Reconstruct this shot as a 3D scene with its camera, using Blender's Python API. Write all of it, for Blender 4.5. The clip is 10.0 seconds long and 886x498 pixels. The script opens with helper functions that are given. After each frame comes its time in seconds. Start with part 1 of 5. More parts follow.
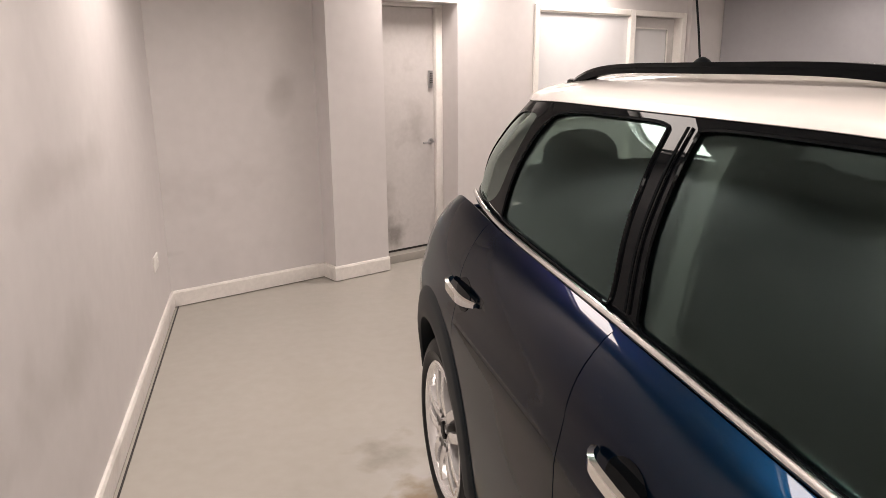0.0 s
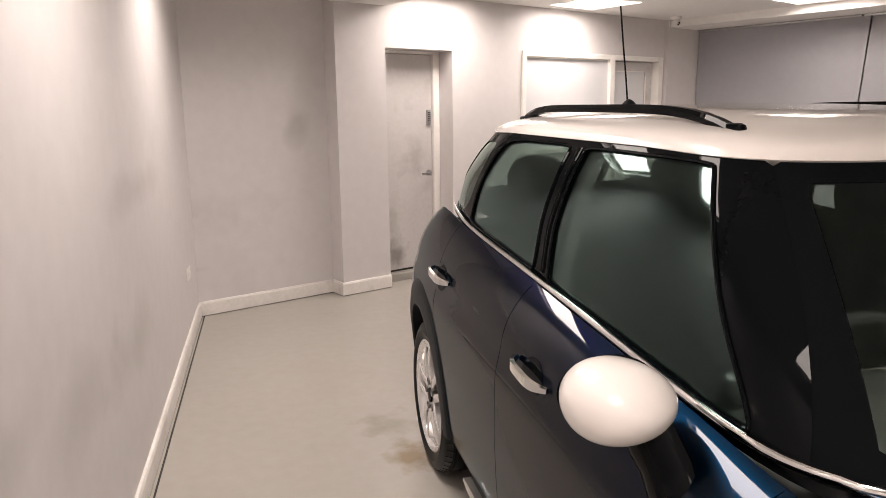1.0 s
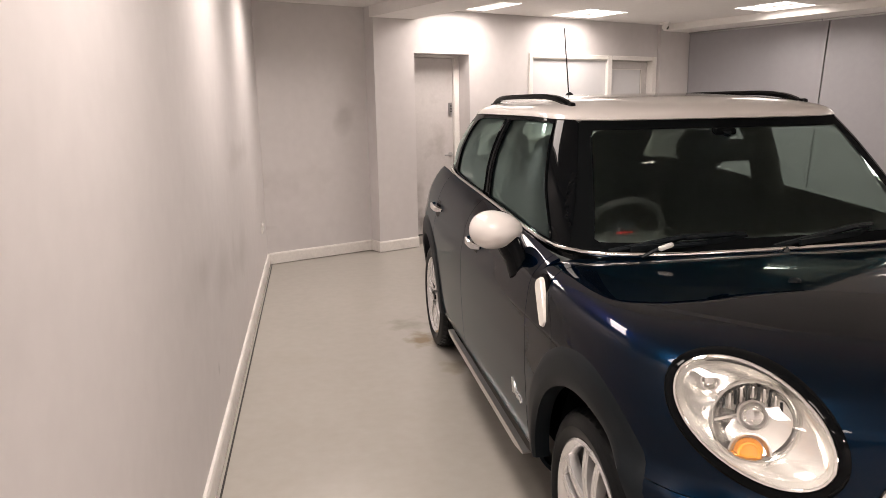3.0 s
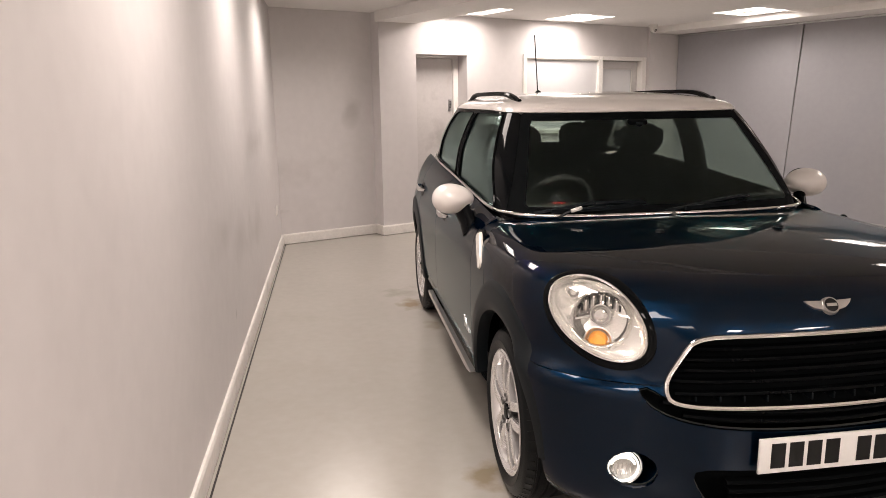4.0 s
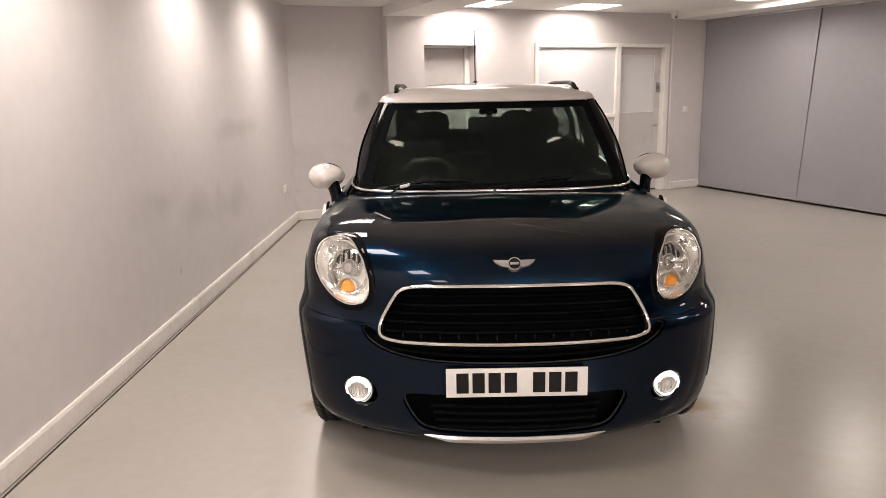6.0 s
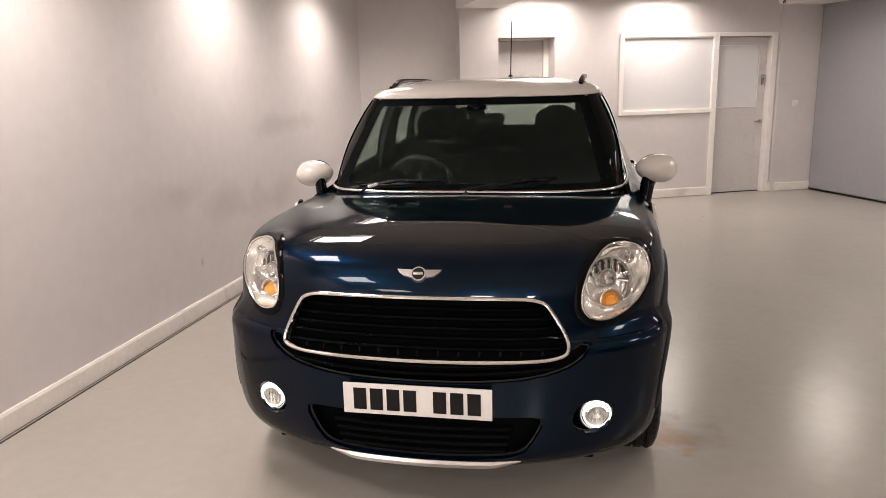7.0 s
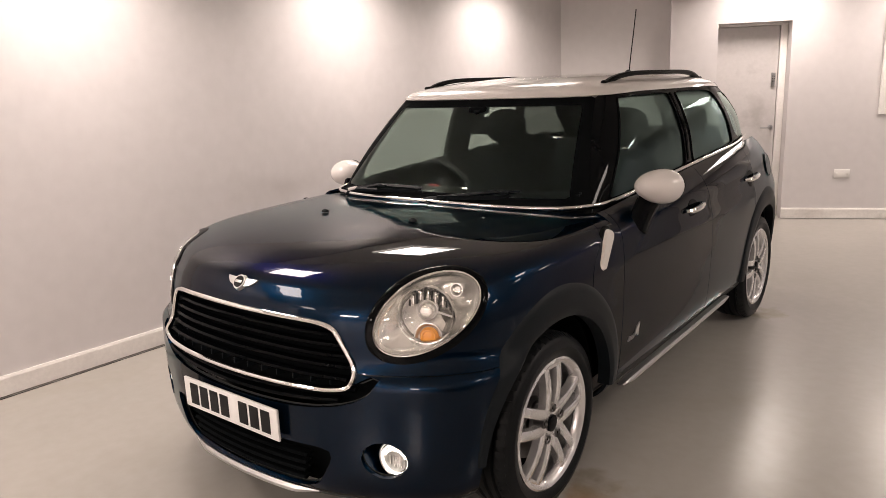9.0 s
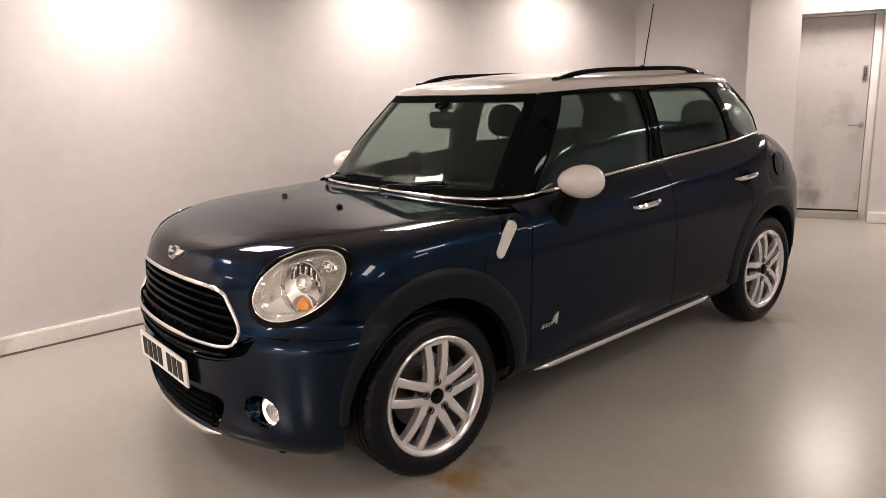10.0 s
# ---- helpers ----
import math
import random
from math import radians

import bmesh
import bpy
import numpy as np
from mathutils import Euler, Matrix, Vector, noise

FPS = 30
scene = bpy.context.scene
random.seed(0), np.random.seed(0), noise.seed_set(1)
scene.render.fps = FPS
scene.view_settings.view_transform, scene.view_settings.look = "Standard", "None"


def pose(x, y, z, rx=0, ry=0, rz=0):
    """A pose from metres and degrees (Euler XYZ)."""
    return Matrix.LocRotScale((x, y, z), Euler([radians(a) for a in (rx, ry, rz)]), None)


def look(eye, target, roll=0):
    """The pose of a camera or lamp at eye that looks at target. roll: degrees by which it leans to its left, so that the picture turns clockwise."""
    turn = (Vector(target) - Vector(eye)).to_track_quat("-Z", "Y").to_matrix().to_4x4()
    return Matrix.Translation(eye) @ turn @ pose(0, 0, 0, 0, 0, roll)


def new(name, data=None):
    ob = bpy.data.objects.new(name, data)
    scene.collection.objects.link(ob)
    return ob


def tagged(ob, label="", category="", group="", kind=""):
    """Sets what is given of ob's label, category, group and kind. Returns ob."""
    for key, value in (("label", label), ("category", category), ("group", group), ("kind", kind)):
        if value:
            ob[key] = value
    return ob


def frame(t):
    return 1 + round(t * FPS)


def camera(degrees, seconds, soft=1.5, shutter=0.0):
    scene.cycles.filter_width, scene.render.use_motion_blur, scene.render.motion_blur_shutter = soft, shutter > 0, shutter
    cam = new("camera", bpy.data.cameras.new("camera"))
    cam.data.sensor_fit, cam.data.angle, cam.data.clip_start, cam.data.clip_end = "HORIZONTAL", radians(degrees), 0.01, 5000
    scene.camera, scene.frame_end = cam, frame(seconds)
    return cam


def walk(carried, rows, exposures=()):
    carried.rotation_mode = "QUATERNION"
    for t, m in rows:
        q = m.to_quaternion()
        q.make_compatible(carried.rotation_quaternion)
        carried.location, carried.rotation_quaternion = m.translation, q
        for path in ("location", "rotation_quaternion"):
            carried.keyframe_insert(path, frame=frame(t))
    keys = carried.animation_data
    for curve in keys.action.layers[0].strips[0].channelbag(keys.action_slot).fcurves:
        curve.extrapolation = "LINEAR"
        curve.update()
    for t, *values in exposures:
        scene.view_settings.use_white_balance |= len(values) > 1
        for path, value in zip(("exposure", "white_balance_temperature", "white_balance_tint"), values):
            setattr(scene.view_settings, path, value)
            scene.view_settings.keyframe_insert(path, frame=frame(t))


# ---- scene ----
cam = camera(63.3, 10.0, soft=0.85)
PATH = [
    (0, (-1.392, -0.898, 1.548), (-0.917, 0.981, 1.056), -0.5),
    (0.5, (-1.449, -1.233, 1.545), (-0.975, 0.661, 1.109), -0.5),
    (1, (-1.474, -1.565, 1.554), (-1.009, 0.341, 1.162), -0.6),
    (1.5, (-1.513, -1.912, 1.518), (-1.071, 0.001, 1.139), -0.7),
    (2, (-1.57, -2.326, 1.52), (-1.157, -0.407, 1.135), -0.5),
    (2.5, (-1.597, -2.702, 1.513), (-1.208, -0.779, 1.126), -0.6),
    (3.8, (-1.494, -3.673, 1.534), (-1.199, -1.739, 1.117), -1.2),
    (4, (-1.471, -3.834, 1.509), (-1.173, -1.898, 1.104), -0.8),
    (4.5, (-1.259, -4.166, 1.507), (-1.018, -2.223, 1.095), -0.9),
    (5, (-0.95, -4.366, 1.522), (-0.776, -2.419, 1.1), -1.1),
    (5.5, (-0.591, -4.502, 1.522), (-0.48, -2.552, 1.09), -1.2),
    (5.7, (-0.461, -4.527, 1.53), (-0.388, -2.577, 1.093), -1.1),
    (6.8, (0.388, -4.327, 1.508), (0.081, -2.401, 1.063), -1.6),
    (7, (0.548, -4.254, 1.517), (0.166, -2.343, 1.069), -1.5),
    (7.5, (0.92, -4.085, 1.506), (0.357, -2.218, 1.059), -1.6),
    (8, (1.25, -3.87, 1.494), (0.493, -2.074, 1.049), -1.8),
    (8.5, (1.635, -3.619, 1.516), (0.615, -1.958, 1.068), -2.0),
    (9, (2.02, -3.377, 1.514), (0.809, -1.848, 1.071), -2.2),
    (9.5, (2.469, -3.155, 1.514), (1.088, -1.778, 1.073), -2.2),
    (10, (2.861, -2.912, 1.506), (1.359, -1.67, 1.056), -2.2),
]
walk(cam, [(t, look(eye, target, roll)) for t, eye, target, roll in PATH], [(0.0, 0.29, 6500, 10), (1.5, 0.24, 6500, 10), (2.5, 0.21, 6500, 10), (5.5, 0.22, 6500, 10), (7.5, 0.25, 6500, 10.4), (10.0, 0.35, 6580, 11.4)])

# ---- world and exposure ----
world = bpy.data.worlds.new("world")
scene.world = world
world.use_nodes = True
world.node_tree.nodes["Background"].inputs[0].default_value = (0.5, 0.5, 0.52, 1)
world.node_tree.nodes["Background"].inputs[1].default_value = 0.02
scene.view_settings.exposure = 0.0

CEIL = 2.465
# the back wall's own axes: x along the wall, y into the wall, z up
BACK = Matrix.Translation((-0.402, 4.512, 0)) @ Matrix.Rotation(radians(24), 4, "Z")
# recessed light panels, some of them added out of view: centre and turn
PANELS = [(-1.44, y, 0) for y in (2.49, 0.57, -1.46, -3.4, -5.3)]
# the 1.3 and 1.2 ones are unseen, added to light the car's front
for s, n in ((0.42, -0.46), (1.97, -0.46), (3.35, -1.83), (3.3, -3.63), (3.3, -5.48), (1.3, -5.28), (1.2, -7.68), (3.3, -7.68)):
    c = BACK @ Vector((s, n, 0))
    PANELS.append((c.x, c.y, 24))
# two more, unseen and added behind the camera, as strong fill for the front
PANELS += [(0.55, -6.4, 0), (2.7, -6.4, 0)]
LAMP_WATTS = 22.5
for n, (px, py, turn) in enumerate(PANELS):
    lamp = bpy.data.lights.new("panel_light", "AREA")
    lamp.shape, lamp.size, lamp.energy, lamp.color = "SQUARE", 0.56, LAMP_WATTS * (0.75 if n < 5 else 0.58 if n in (10, 11) else 0.78 if n < 7 else 0.55 if n == 7 else 0.42 if n < 13 else 4.4), (1.0, 0.856, 0.79)
    lamp.spread = radians(146 if n < 5 else 165)
    ob = new("panel_light", lamp)
    ob.matrix_world = pose(px, py, CEIL + 0.045, 0, 0, turn)


# ---- materials ----
def material(name, colour, rough=0.5, metal=0.0, coat=0.0, vary=0.0, scale=4.0, bump=0.0, bump_scale=60.0, spec=0.5, edge=(1, 1, 1), stain=None, stain_amount=0.0, stain_scale=1.2):
    """A procedural surface: base colour varied at two scales, roughness variation and fine relief."""
    m = bpy.data.materials.new(name)
    m.use_nodes = True
    nt = m.node_tree
    b = nt.nodes["Principled BSDF"]
    b.inputs["Roughness"].default_value = rough
    b.inputs["Metallic"].default_value = metal
    b.inputs["Coat Weight"].default_value = coat
    b.inputs["Coat Roughness"].default_value = 0.012
    b.inputs["Coat IOR"].default_value = 1.31
    b.inputs["Specular IOR Level"].default_value = spec
    b.inputs["Specular Tint"].default_value = (*edge, 1)
    b.inputs["Base Color"].default_value = (*colour, 1)
    co = nt.nodes.new("ShaderNodeTexCoord")
    if vary > 0 or stain:
        n1 = nt.nodes.new("ShaderNodeTexNoise")
        n1.inputs["Scale"].default_value = scale
        n1.inputs["Detail"].default_value = 6
        nt.links.new(co.outputs["Object"], n1.inputs["Vector"])
        n2 = nt.nodes.new("ShaderNodeTexNoise")
        n2.inputs["Scale"].default_value = scale * 14
        n2.inputs["Detail"].default_value = 3
        nt.links.new(co.outputs["Object"], n2.inputs["Vector"])
        add = nt.nodes.new("ShaderNodeMath")
        add.operation = "ADD"
        nt.links.new(n1.outputs["Fac"], add.inputs[0])
        nt.links.new(n2.outputs["Fac"], add.inputs[1])
        ramp = nt.nodes.new("ShaderNodeMapRange")
        ramp.inputs["From Min"].default_value, ramp.inputs["From Max"].default_value = 0.7, 1.3
        ramp.inputs["To Min"].default_value, ramp.inputs["To Max"].default_value = 1 - vary, 1 + vary
        nt.links.new(add.outputs[0], ramp.inputs["Value"])
        mul = nt.nodes.new("ShaderNodeVectorMath")
        mul.operation = "SCALE"
        mul.inputs[0].default_value = colour
        nt.links.new(ramp.outputs[0], mul.inputs["Scale"])
        last = mul.outputs[0]
        if stain:
            n3 = nt.nodes.new("ShaderNodeTexNoise")
            n3.inputs["Scale"].default_value = stain_scale
            n3.inputs["Detail"].default_value = 8
            n3.inputs["Distortion"].default_value = 0.6
            nt.links.new(co.outputs["Object"], n3.inputs["Vector"])
            r3 = nt.nodes.new("ShaderNodeMapRange")
            r3.inputs["From Min"].default_value, r3.inputs["From Max"].default_value = 0.56, 0.78
            r3.inputs["To Max"].default_value = stain_amount
            nt.links.new(n3.outputs["Fac"], r3.inputs["Value"])
            mx = nt.nodes.new("ShaderNodeMix")
            mx.data_type = "RGBA"
            nt.links.new(r3.outputs[0], mx.inputs["Factor"])
            nt.links.new(last, mx.inputs[6])
            mx.inputs[7].default_value = (*stain, 1)
            last = mx.outputs[2]
        nt.links.new(last, b.inputs["Base Color"])
    if bump > 0:
        nb = nt.nodes.new("ShaderNodeTexNoise")
        nb.inputs["Scale"].default_value = bump_scale
        nb.inputs["Detail"].default_value = 4
        nt.links.new(co.outputs["Object"], nb.inputs["Vector"])
        bp = nt.nodes.new("ShaderNodeBump")
        bp.inputs["Strength"].default_value = bump
        bp.inputs["Distance"].default_value = 0.002
        nt.links.new(nb.outputs["Fac"], bp.inputs["Height"])
        nt.links.new(bp.outputs[0], b.inputs["Normal"])
    return m


def glowing(name, colour, strength):
    m = bpy.data.materials.new(name)
    m.use_nodes = True
    b = m.node_tree.nodes["Principled BSDF"]
    b.inputs["Base Color"].default_value = (*colour, 1)
    b.inputs["Emission Color"].default_value = (*colour, 1)
    b.inputs["Emission Strength"].default_value = strength
    return m


def glass(name, tint, gain=1.6, gloss=(1, 1, 1), soft=0.32):
    """A thin pane: tinted see-through, with the mirror gloss of its two faces."""
    m = bpy.data.materials.new(name)
    m.use_nodes = True
    nt = m.node_tree
    nt.nodes.remove(nt.nodes["Principled BSDF"])
    tr, gl, lw, pw, up, mx = (nt.nodes.new(k) for k in ("ShaderNodeBsdfRefraction", "ShaderNodeBsdfGlossy", "ShaderNodeLayerWeight", "ShaderNodeMath", "ShaderNodeMapRange", "ShaderNodeMixShader"))
    tr.inputs["Color"].default_value = (*tint, 1)
    tr.inputs["IOR"].default_value, tr.inputs["Roughness"].default_value = 1.0, soft
    gl.inputs["Roughness"].default_value = 0.0
    gl.inputs["Color"].default_value = (*gloss, 1)
    pw.operation, pw.inputs[1].default_value = "POWER", 5.0
    up.inputs["To Min"].default_value, up.inputs["To Max"].default_value = 0.04 * gain, 1.0
    nt.links.new(lw.outputs["Facing"], pw.inputs[0])
    nt.links.new(pw.outputs[0], up.inputs["Value"])
    nt.links.new(up.outputs[0], mx.inputs[0])
    nt.links.new(tr.outputs[0], mx.inputs[1])
    nt.links.new(gl.outputs[0], mx.inputs[2])
    nt.links.new(mx.outputs[0], nt.nodes["Material Output"].inputs[0])
    return m


def spots(m, marks, rough_scale=9.0):
    """Add blotches with ragged edges to a surface: place (x, y, z), size (x, y, z), colour and strength of each."""
    nt = m.node_tree
    b = nt.nodes["Principled BSDF"]
    last = b.inputs["Base Color"].links[0].from_socket
    co = nt.nodes.new("ShaderNodeTexCoord")
    ragged = nt.nodes.new("ShaderNodeTexNoise")
    ragged.inputs["Scale"].default_value, ragged.inputs["Detail"].default_value = rough_scale, 7
    nt.links.new(co.outputs["Object"], ragged.inputs["Vector"])
    for place, size, colour, strength in marks:
        sub, scl, ln, add, mr, mx = (nt.nodes.new(k) for k in ("ShaderNodeVectorMath", "ShaderNodeVectorMath", "ShaderNodeVectorMath", "ShaderNodeMath", "ShaderNodeMapRange", "ShaderNodeMix"))
        sub.operation, scl.operation, ln.operation, add.operation, mx.data_type = "SUBTRACT", "DIVIDE", "LENGTH", "MULTIPLY_ADD", "RGBA"
        nt.links.new(co.outputs["Object"], sub.inputs[0])
        sub.inputs[1].default_value, scl.inputs[1].default_value = place, size
        nt.links.new(sub.outputs[0], scl.inputs[0])
        nt.links.new(scl.outputs[0], ln.inputs[0])
        nt.links.new(ragged.outputs["Fac"], add.inputs[0])
        add.inputs[1].default_value = 2.2
        nt.links.new(ln.outputs["Value"], add.inputs[2])
        mr.inputs["From Min"].default_value, mr.inputs["From Max"].default_value = 2.1, 1.25
        mr.inputs["To Max"].default_value = strength
        nt.links.new(add.outputs[0], mr.inputs["Value"])
        nt.links.new(mr.outputs[0], mx.inputs["Factor"])
        nt.links.new(last, mx.inputs[6])
        mx.inputs[7].default_value = (*colour, 1)
        last = mx.outputs[2]
    nt.links.new(last, b.inputs["Base Color"])


WALL = material("wall_paint", (0.61, 0.583, 0.578), 0.5, vary=0.035, scale=0.8, bump=0.04, bump_scale=60, stain=(0.36, 0.34, 0.335), stain_amount=0.26, stain_scale=0.55)
# darker bands along the left wall, a stain on the back one, a small mark
spots(WALL, [((-0.83, 0.13, 1.40), (0.13, 1, 0.16), (0.36, 0.34, 0.33), 0.5), ((-2.028, -0.05, 0.86), (1, 0.50, 0.15), (0.36, 0.335, 0.32), 0.34), ((-2.028, 0.55, 0.72), (1, 0.50, 0.17), (0.36, 0.335, 0.32), 0.36), ((-2.028, 1.45, 0.62), (1, 0.65, 0.19), (0.36, 0.34, 0.32), 0.44), ((-2.028, 1.75, 1.22), (1, 0.95, 0.10), (0.40, 0.375, 0.36), 0.42), ((-2.028, 0.15, 0.36), (1, 0.03, 0.04), (0.2, 0.19, 0.18), 0.5)], 2.6)
SCREEN = material("screen_fabric", (0.33, 0.325, 0.345), 0.7, vary=0.03, scale=1.1, bump=0.15, bump_scale=300, stain=(0.25, 0.265, 0.31), stain_amount=0.7, stain_scale=0.5)
CEILING = material("ceiling_paint", (0.80, 0.78, 0.76), 0.7, vary=0.03, scale=1.5, bump=0.08)
FLOOR = material("floor_epoxy", (0.345, 0.325, 0.295), 0.25, vary=0.04, scale=1.1, bump=0.012, bump_scale=12, stain=(0.28, 0.255, 0.215), stain_amount=0.25, stain_scale=1.4, spec=0.8)


spots(FLOOR, [((0.93, -1.28, 0), (0.14, 0.17, 1), (0.25, 0.115, 0.015), 1.0), ((0.90, -1.06, 0), (0.10, 0.10, 1), (0.16, 0.13, 0.09), 0.6), ((0.99, -1.22, 0), (0.22, 0.25, 1), (0.25, 0.215, 0.16), 0.55),
    ((-0.89, 1.40, 0), (0.13, 0.17, 1), (0.17, 0.115, 0.05), 0.85), ((-0.96, 1.74, 0), (0.16, 0.18, 1), (0.20, 0.18, 0.15), 0.6), ((-0.80, 0.85, 0), (0.10, 0.14, 1), (0.22, 0.185, 0.13), 0.6),
    ((-0.9, -1.2, 0), (0.1, 0.14, 1), (0.19, 0.14, 0.07), 0.7), ((0.9, 1.38, 0), (0.12, 0.15, 1), (0.19, 0.14, 0.07), 0.7), ((1.86, 4.04, 0), (0.03, 0.03, 1), (0.12, 0.10, 0.08), 0.8)])
TRIM = material("white_gloss_paint", (0.80, 0.775, 0.74), 0.35, vary=0.05, scale=3, bump=0.05, stain=(0.5, 0.46, 0.42), stain_amount=0.35, stain_scale=4)
DOORPAINT = material("door_paint", (0.56, 0.535, 0.525), 0.45, vary=0.05, scale=2, bump=0.06, stain=(0.30, 0.28, 0.27), stain_amount=0.6, stain_scale=3.2)
spots(DOORPAINT, [((0.10, 0.22, 0.24), (0.17, 1, 0.16), (0.20, 0.185, 0.17), 0.75), ((0.36, 0.22, 1.1), (0.13, 1, 0.20), (0.33, 0.31, 0.29), 0.5), ((0.05, 0.22, 0.5), (0.12, 1, 0.2), (0.33, 0.31, 0.29), 0.5)])
FROST = material("frosted_pane", (0.66, 0.66, 0.67), 0.35, vary=0.02, scale=1)
WHITEPLASTIC = material("white_plastic", (0.78, 0.76, 0.73), 0.35, vary=0.02, scale=8)
GREYMETAL = material("brushed_metal", (0.45, 0.45, 0.46), 0.35, metal=1.0, vary=0.06, scale=20)
DARKGAP = material("dark_gap", (0.03, 0.028, 0.026), 0.9, vary=0.2, scale=10)
PANELGLOW = glowing("light_panel", (1.0, 0.94, 0.86), 6.0)


# ---- mesh helpers ----
def link(name, bm, mat, matrix=None, smooth=False, parent=None):
    me = bpy.data.meshes.new(name)
    bm.to_mesh(me)
    bm.free()
    for m in (mat if isinstance(mat, (list, tuple)) else [mat]):
        me.materials.append(m)
    if smooth:
        for p in me.polygons:
            p.use_smooth = True
        me.set_sharp_from_angle(angle=radians(38))
    ob = new(name, me)
    if parent is not None:
        ob.parent = parent
    if matrix is not None:
        ob.matrix_local = matrix
    return ob


def part(name, bm, mat, parent, label="", matrix=None, smooth=True):
    """One mesh under a thing or under a part."""
    ob = link(name, bm, mat, matrix, smooth, parent)
    return tagged(ob, label) if label else ob


def box(x0, x1, y0, y1, z0, z1, bevel=0.0, bm=None):
    own = bm is None
    bm = bm or bmesh.new()
    m = Matrix.Translation(((x0 + x1) / 2, (y0 + y1) / 2, (z0 + z1) / 2)) @ Matrix.Diagonal((x1 - x0, y1 - y0, z1 - z0, 1))
    r = bmesh.ops.create_cube(bm, size=1, matrix=m)
    if bevel > 0:
        es = {e for v in r["verts"] for e in v.link_edges}
        bmesh.ops.bevel(bm, geom=list(es), offset=bevel, segments=2, affect="EDGES", profile=0.5)
    return bm


def lathe(profile, n=48, axis="X", bm=None, caps=True):
    """Turn a list of (distance along the axis, radius) round the axis."""
    bm = bm or bmesh.new()
    rings = []
    for a, r in profile:
        ring = []
        for k in range(n):
            c, s = math.cos(2 * math.pi * k / n) * r, math.sin(2 * math.pi * k / n) * r
            ring.append(bm.verts.new((a, c, s) if axis == "X" else (c, a, s) if axis == "Y" else (c, s, a)))
        rings.append(ring)
    for r0, r1 in zip(rings, rings[1:]):
        for k in range(n):
            bm.faces.new((r0[k], r0[(k + 1) % n], r1[(k + 1) % n], r1[k]))
    for ring, (a, r) in ((rings[0], profile[0]), (rings[-1], profile[-1])):
        if r > 1e-4 and caps:
            bm.faces.new(ring)
    bmesh.ops.remove_doubles(bm, verts=bm.verts[:], dist=1e-5)
    bmesh.ops.recalc_face_normals(bm, faces=bm.faces[:])
    return bm


def sweep(points, section, closed=False, bm=None, ups=None):
    """Sweep a closed section, pairs of (sideways, up), along points; the side is square to the way and to each point's up."""
    bm = bm or bmesh.new()
    pts = [Vector(p) for p in points]
    rings = []
    n = len(pts)
    for i, p in enumerate(pts):
        a = pts[(i - 1) % n] if closed or i > 0 else p
        b = pts[(i + 1) % n] if closed or i < n - 1 else p
        way = (b - a).normalized()
        up = Vector(ups[i]) if ups else Vector((0, 0, 1))
        sidew = way.cross(up).normalized()
        up = sidew.cross(way).normalized()
        rings.append([bm.verts.new(p + sidew * s + up * u) for s, u in section])
    m = len(section)
    for i in range(n if closed else n - 1):
        r0, r1 = rings[i], rings[(i + 1) % n]
        for k in range(m):
            bm.faces.new((r0[k], r0[(k + 1) % m], r1[(k + 1) % m], r1[k]))
    if not closed:
        bm.faces.new(rings[0])
        bm.faces.new(rings[-1])
    bmesh.ops.recalc_face_normals(bm, faces=bm.faces[:])
    return bm


def rounded(w, h, n=8):
    return [(w * math.cos(2 * math.pi * k / n), h * math.sin(2 * math.pi * k / n)) for k in range(n)]


def setting(ob, label, category):
    return tagged(ob, label, category, kind="structure")


# ---- the room ----
bm = bmesh.new()
bmesh.ops.create_grid(bm, x_segments=1, y_segments=1, size=0.5, matrix=Matrix.Translation((3.6, 0.5, 0)) @ Matrix.Diagonal((12.4, 16.6, 1, 1)))
setting(link("floor", bm, FLOOR), "smooth beige-grey glossy painted concrete floor with scuffs", "floor")

# ceiling with a recess for every light panel
bm = bmesh.new()
def loop(pts):
    vs = [bm.verts.new(p) for p in pts]
    for a, b in zip(vs, vs[1:] + vs[:1]):
        bm.edges.new((a, b))
    return vs
loop([(-2.6, -8, CEIL), (10, -8, CEIL), (10, 9, CEIL), (-2.6, 9, CEIL)])
holes = []
for px, py, turn in PANELS:
    m = pose(px, py, CEIL, 0, 0, turn)
    holes.append(loop([m @ Vector((sx * 0.3, sy * 0.3, 0)) for sx, sy in ((-1, -1), (1, -1), (1, 1), (-1, 1))]))
bmesh.ops.triangle_fill(bm, use_beauty=True, edges=bm.edges[:])
for h in holes:
    top = [bm.verts.new(v.co + Vector((0, 0, 0.06))) for v in h]
    for k in range(4):
        bm.faces.new((h[k], h[(k + 1) % 4], top[(k + 1) % 4], top[k]))
setting(link("ceiling", bm, CEILING), "white painted flat ceiling with recessed square lights", "ceiling")
bm = box(-2.6, 10, -8, 9, CEIL + 0.25, CEIL + 0.3)
setting(link("ceiling_slab", bm, CEILING), "white ceiling slab above the recessed lights", "ceiling")
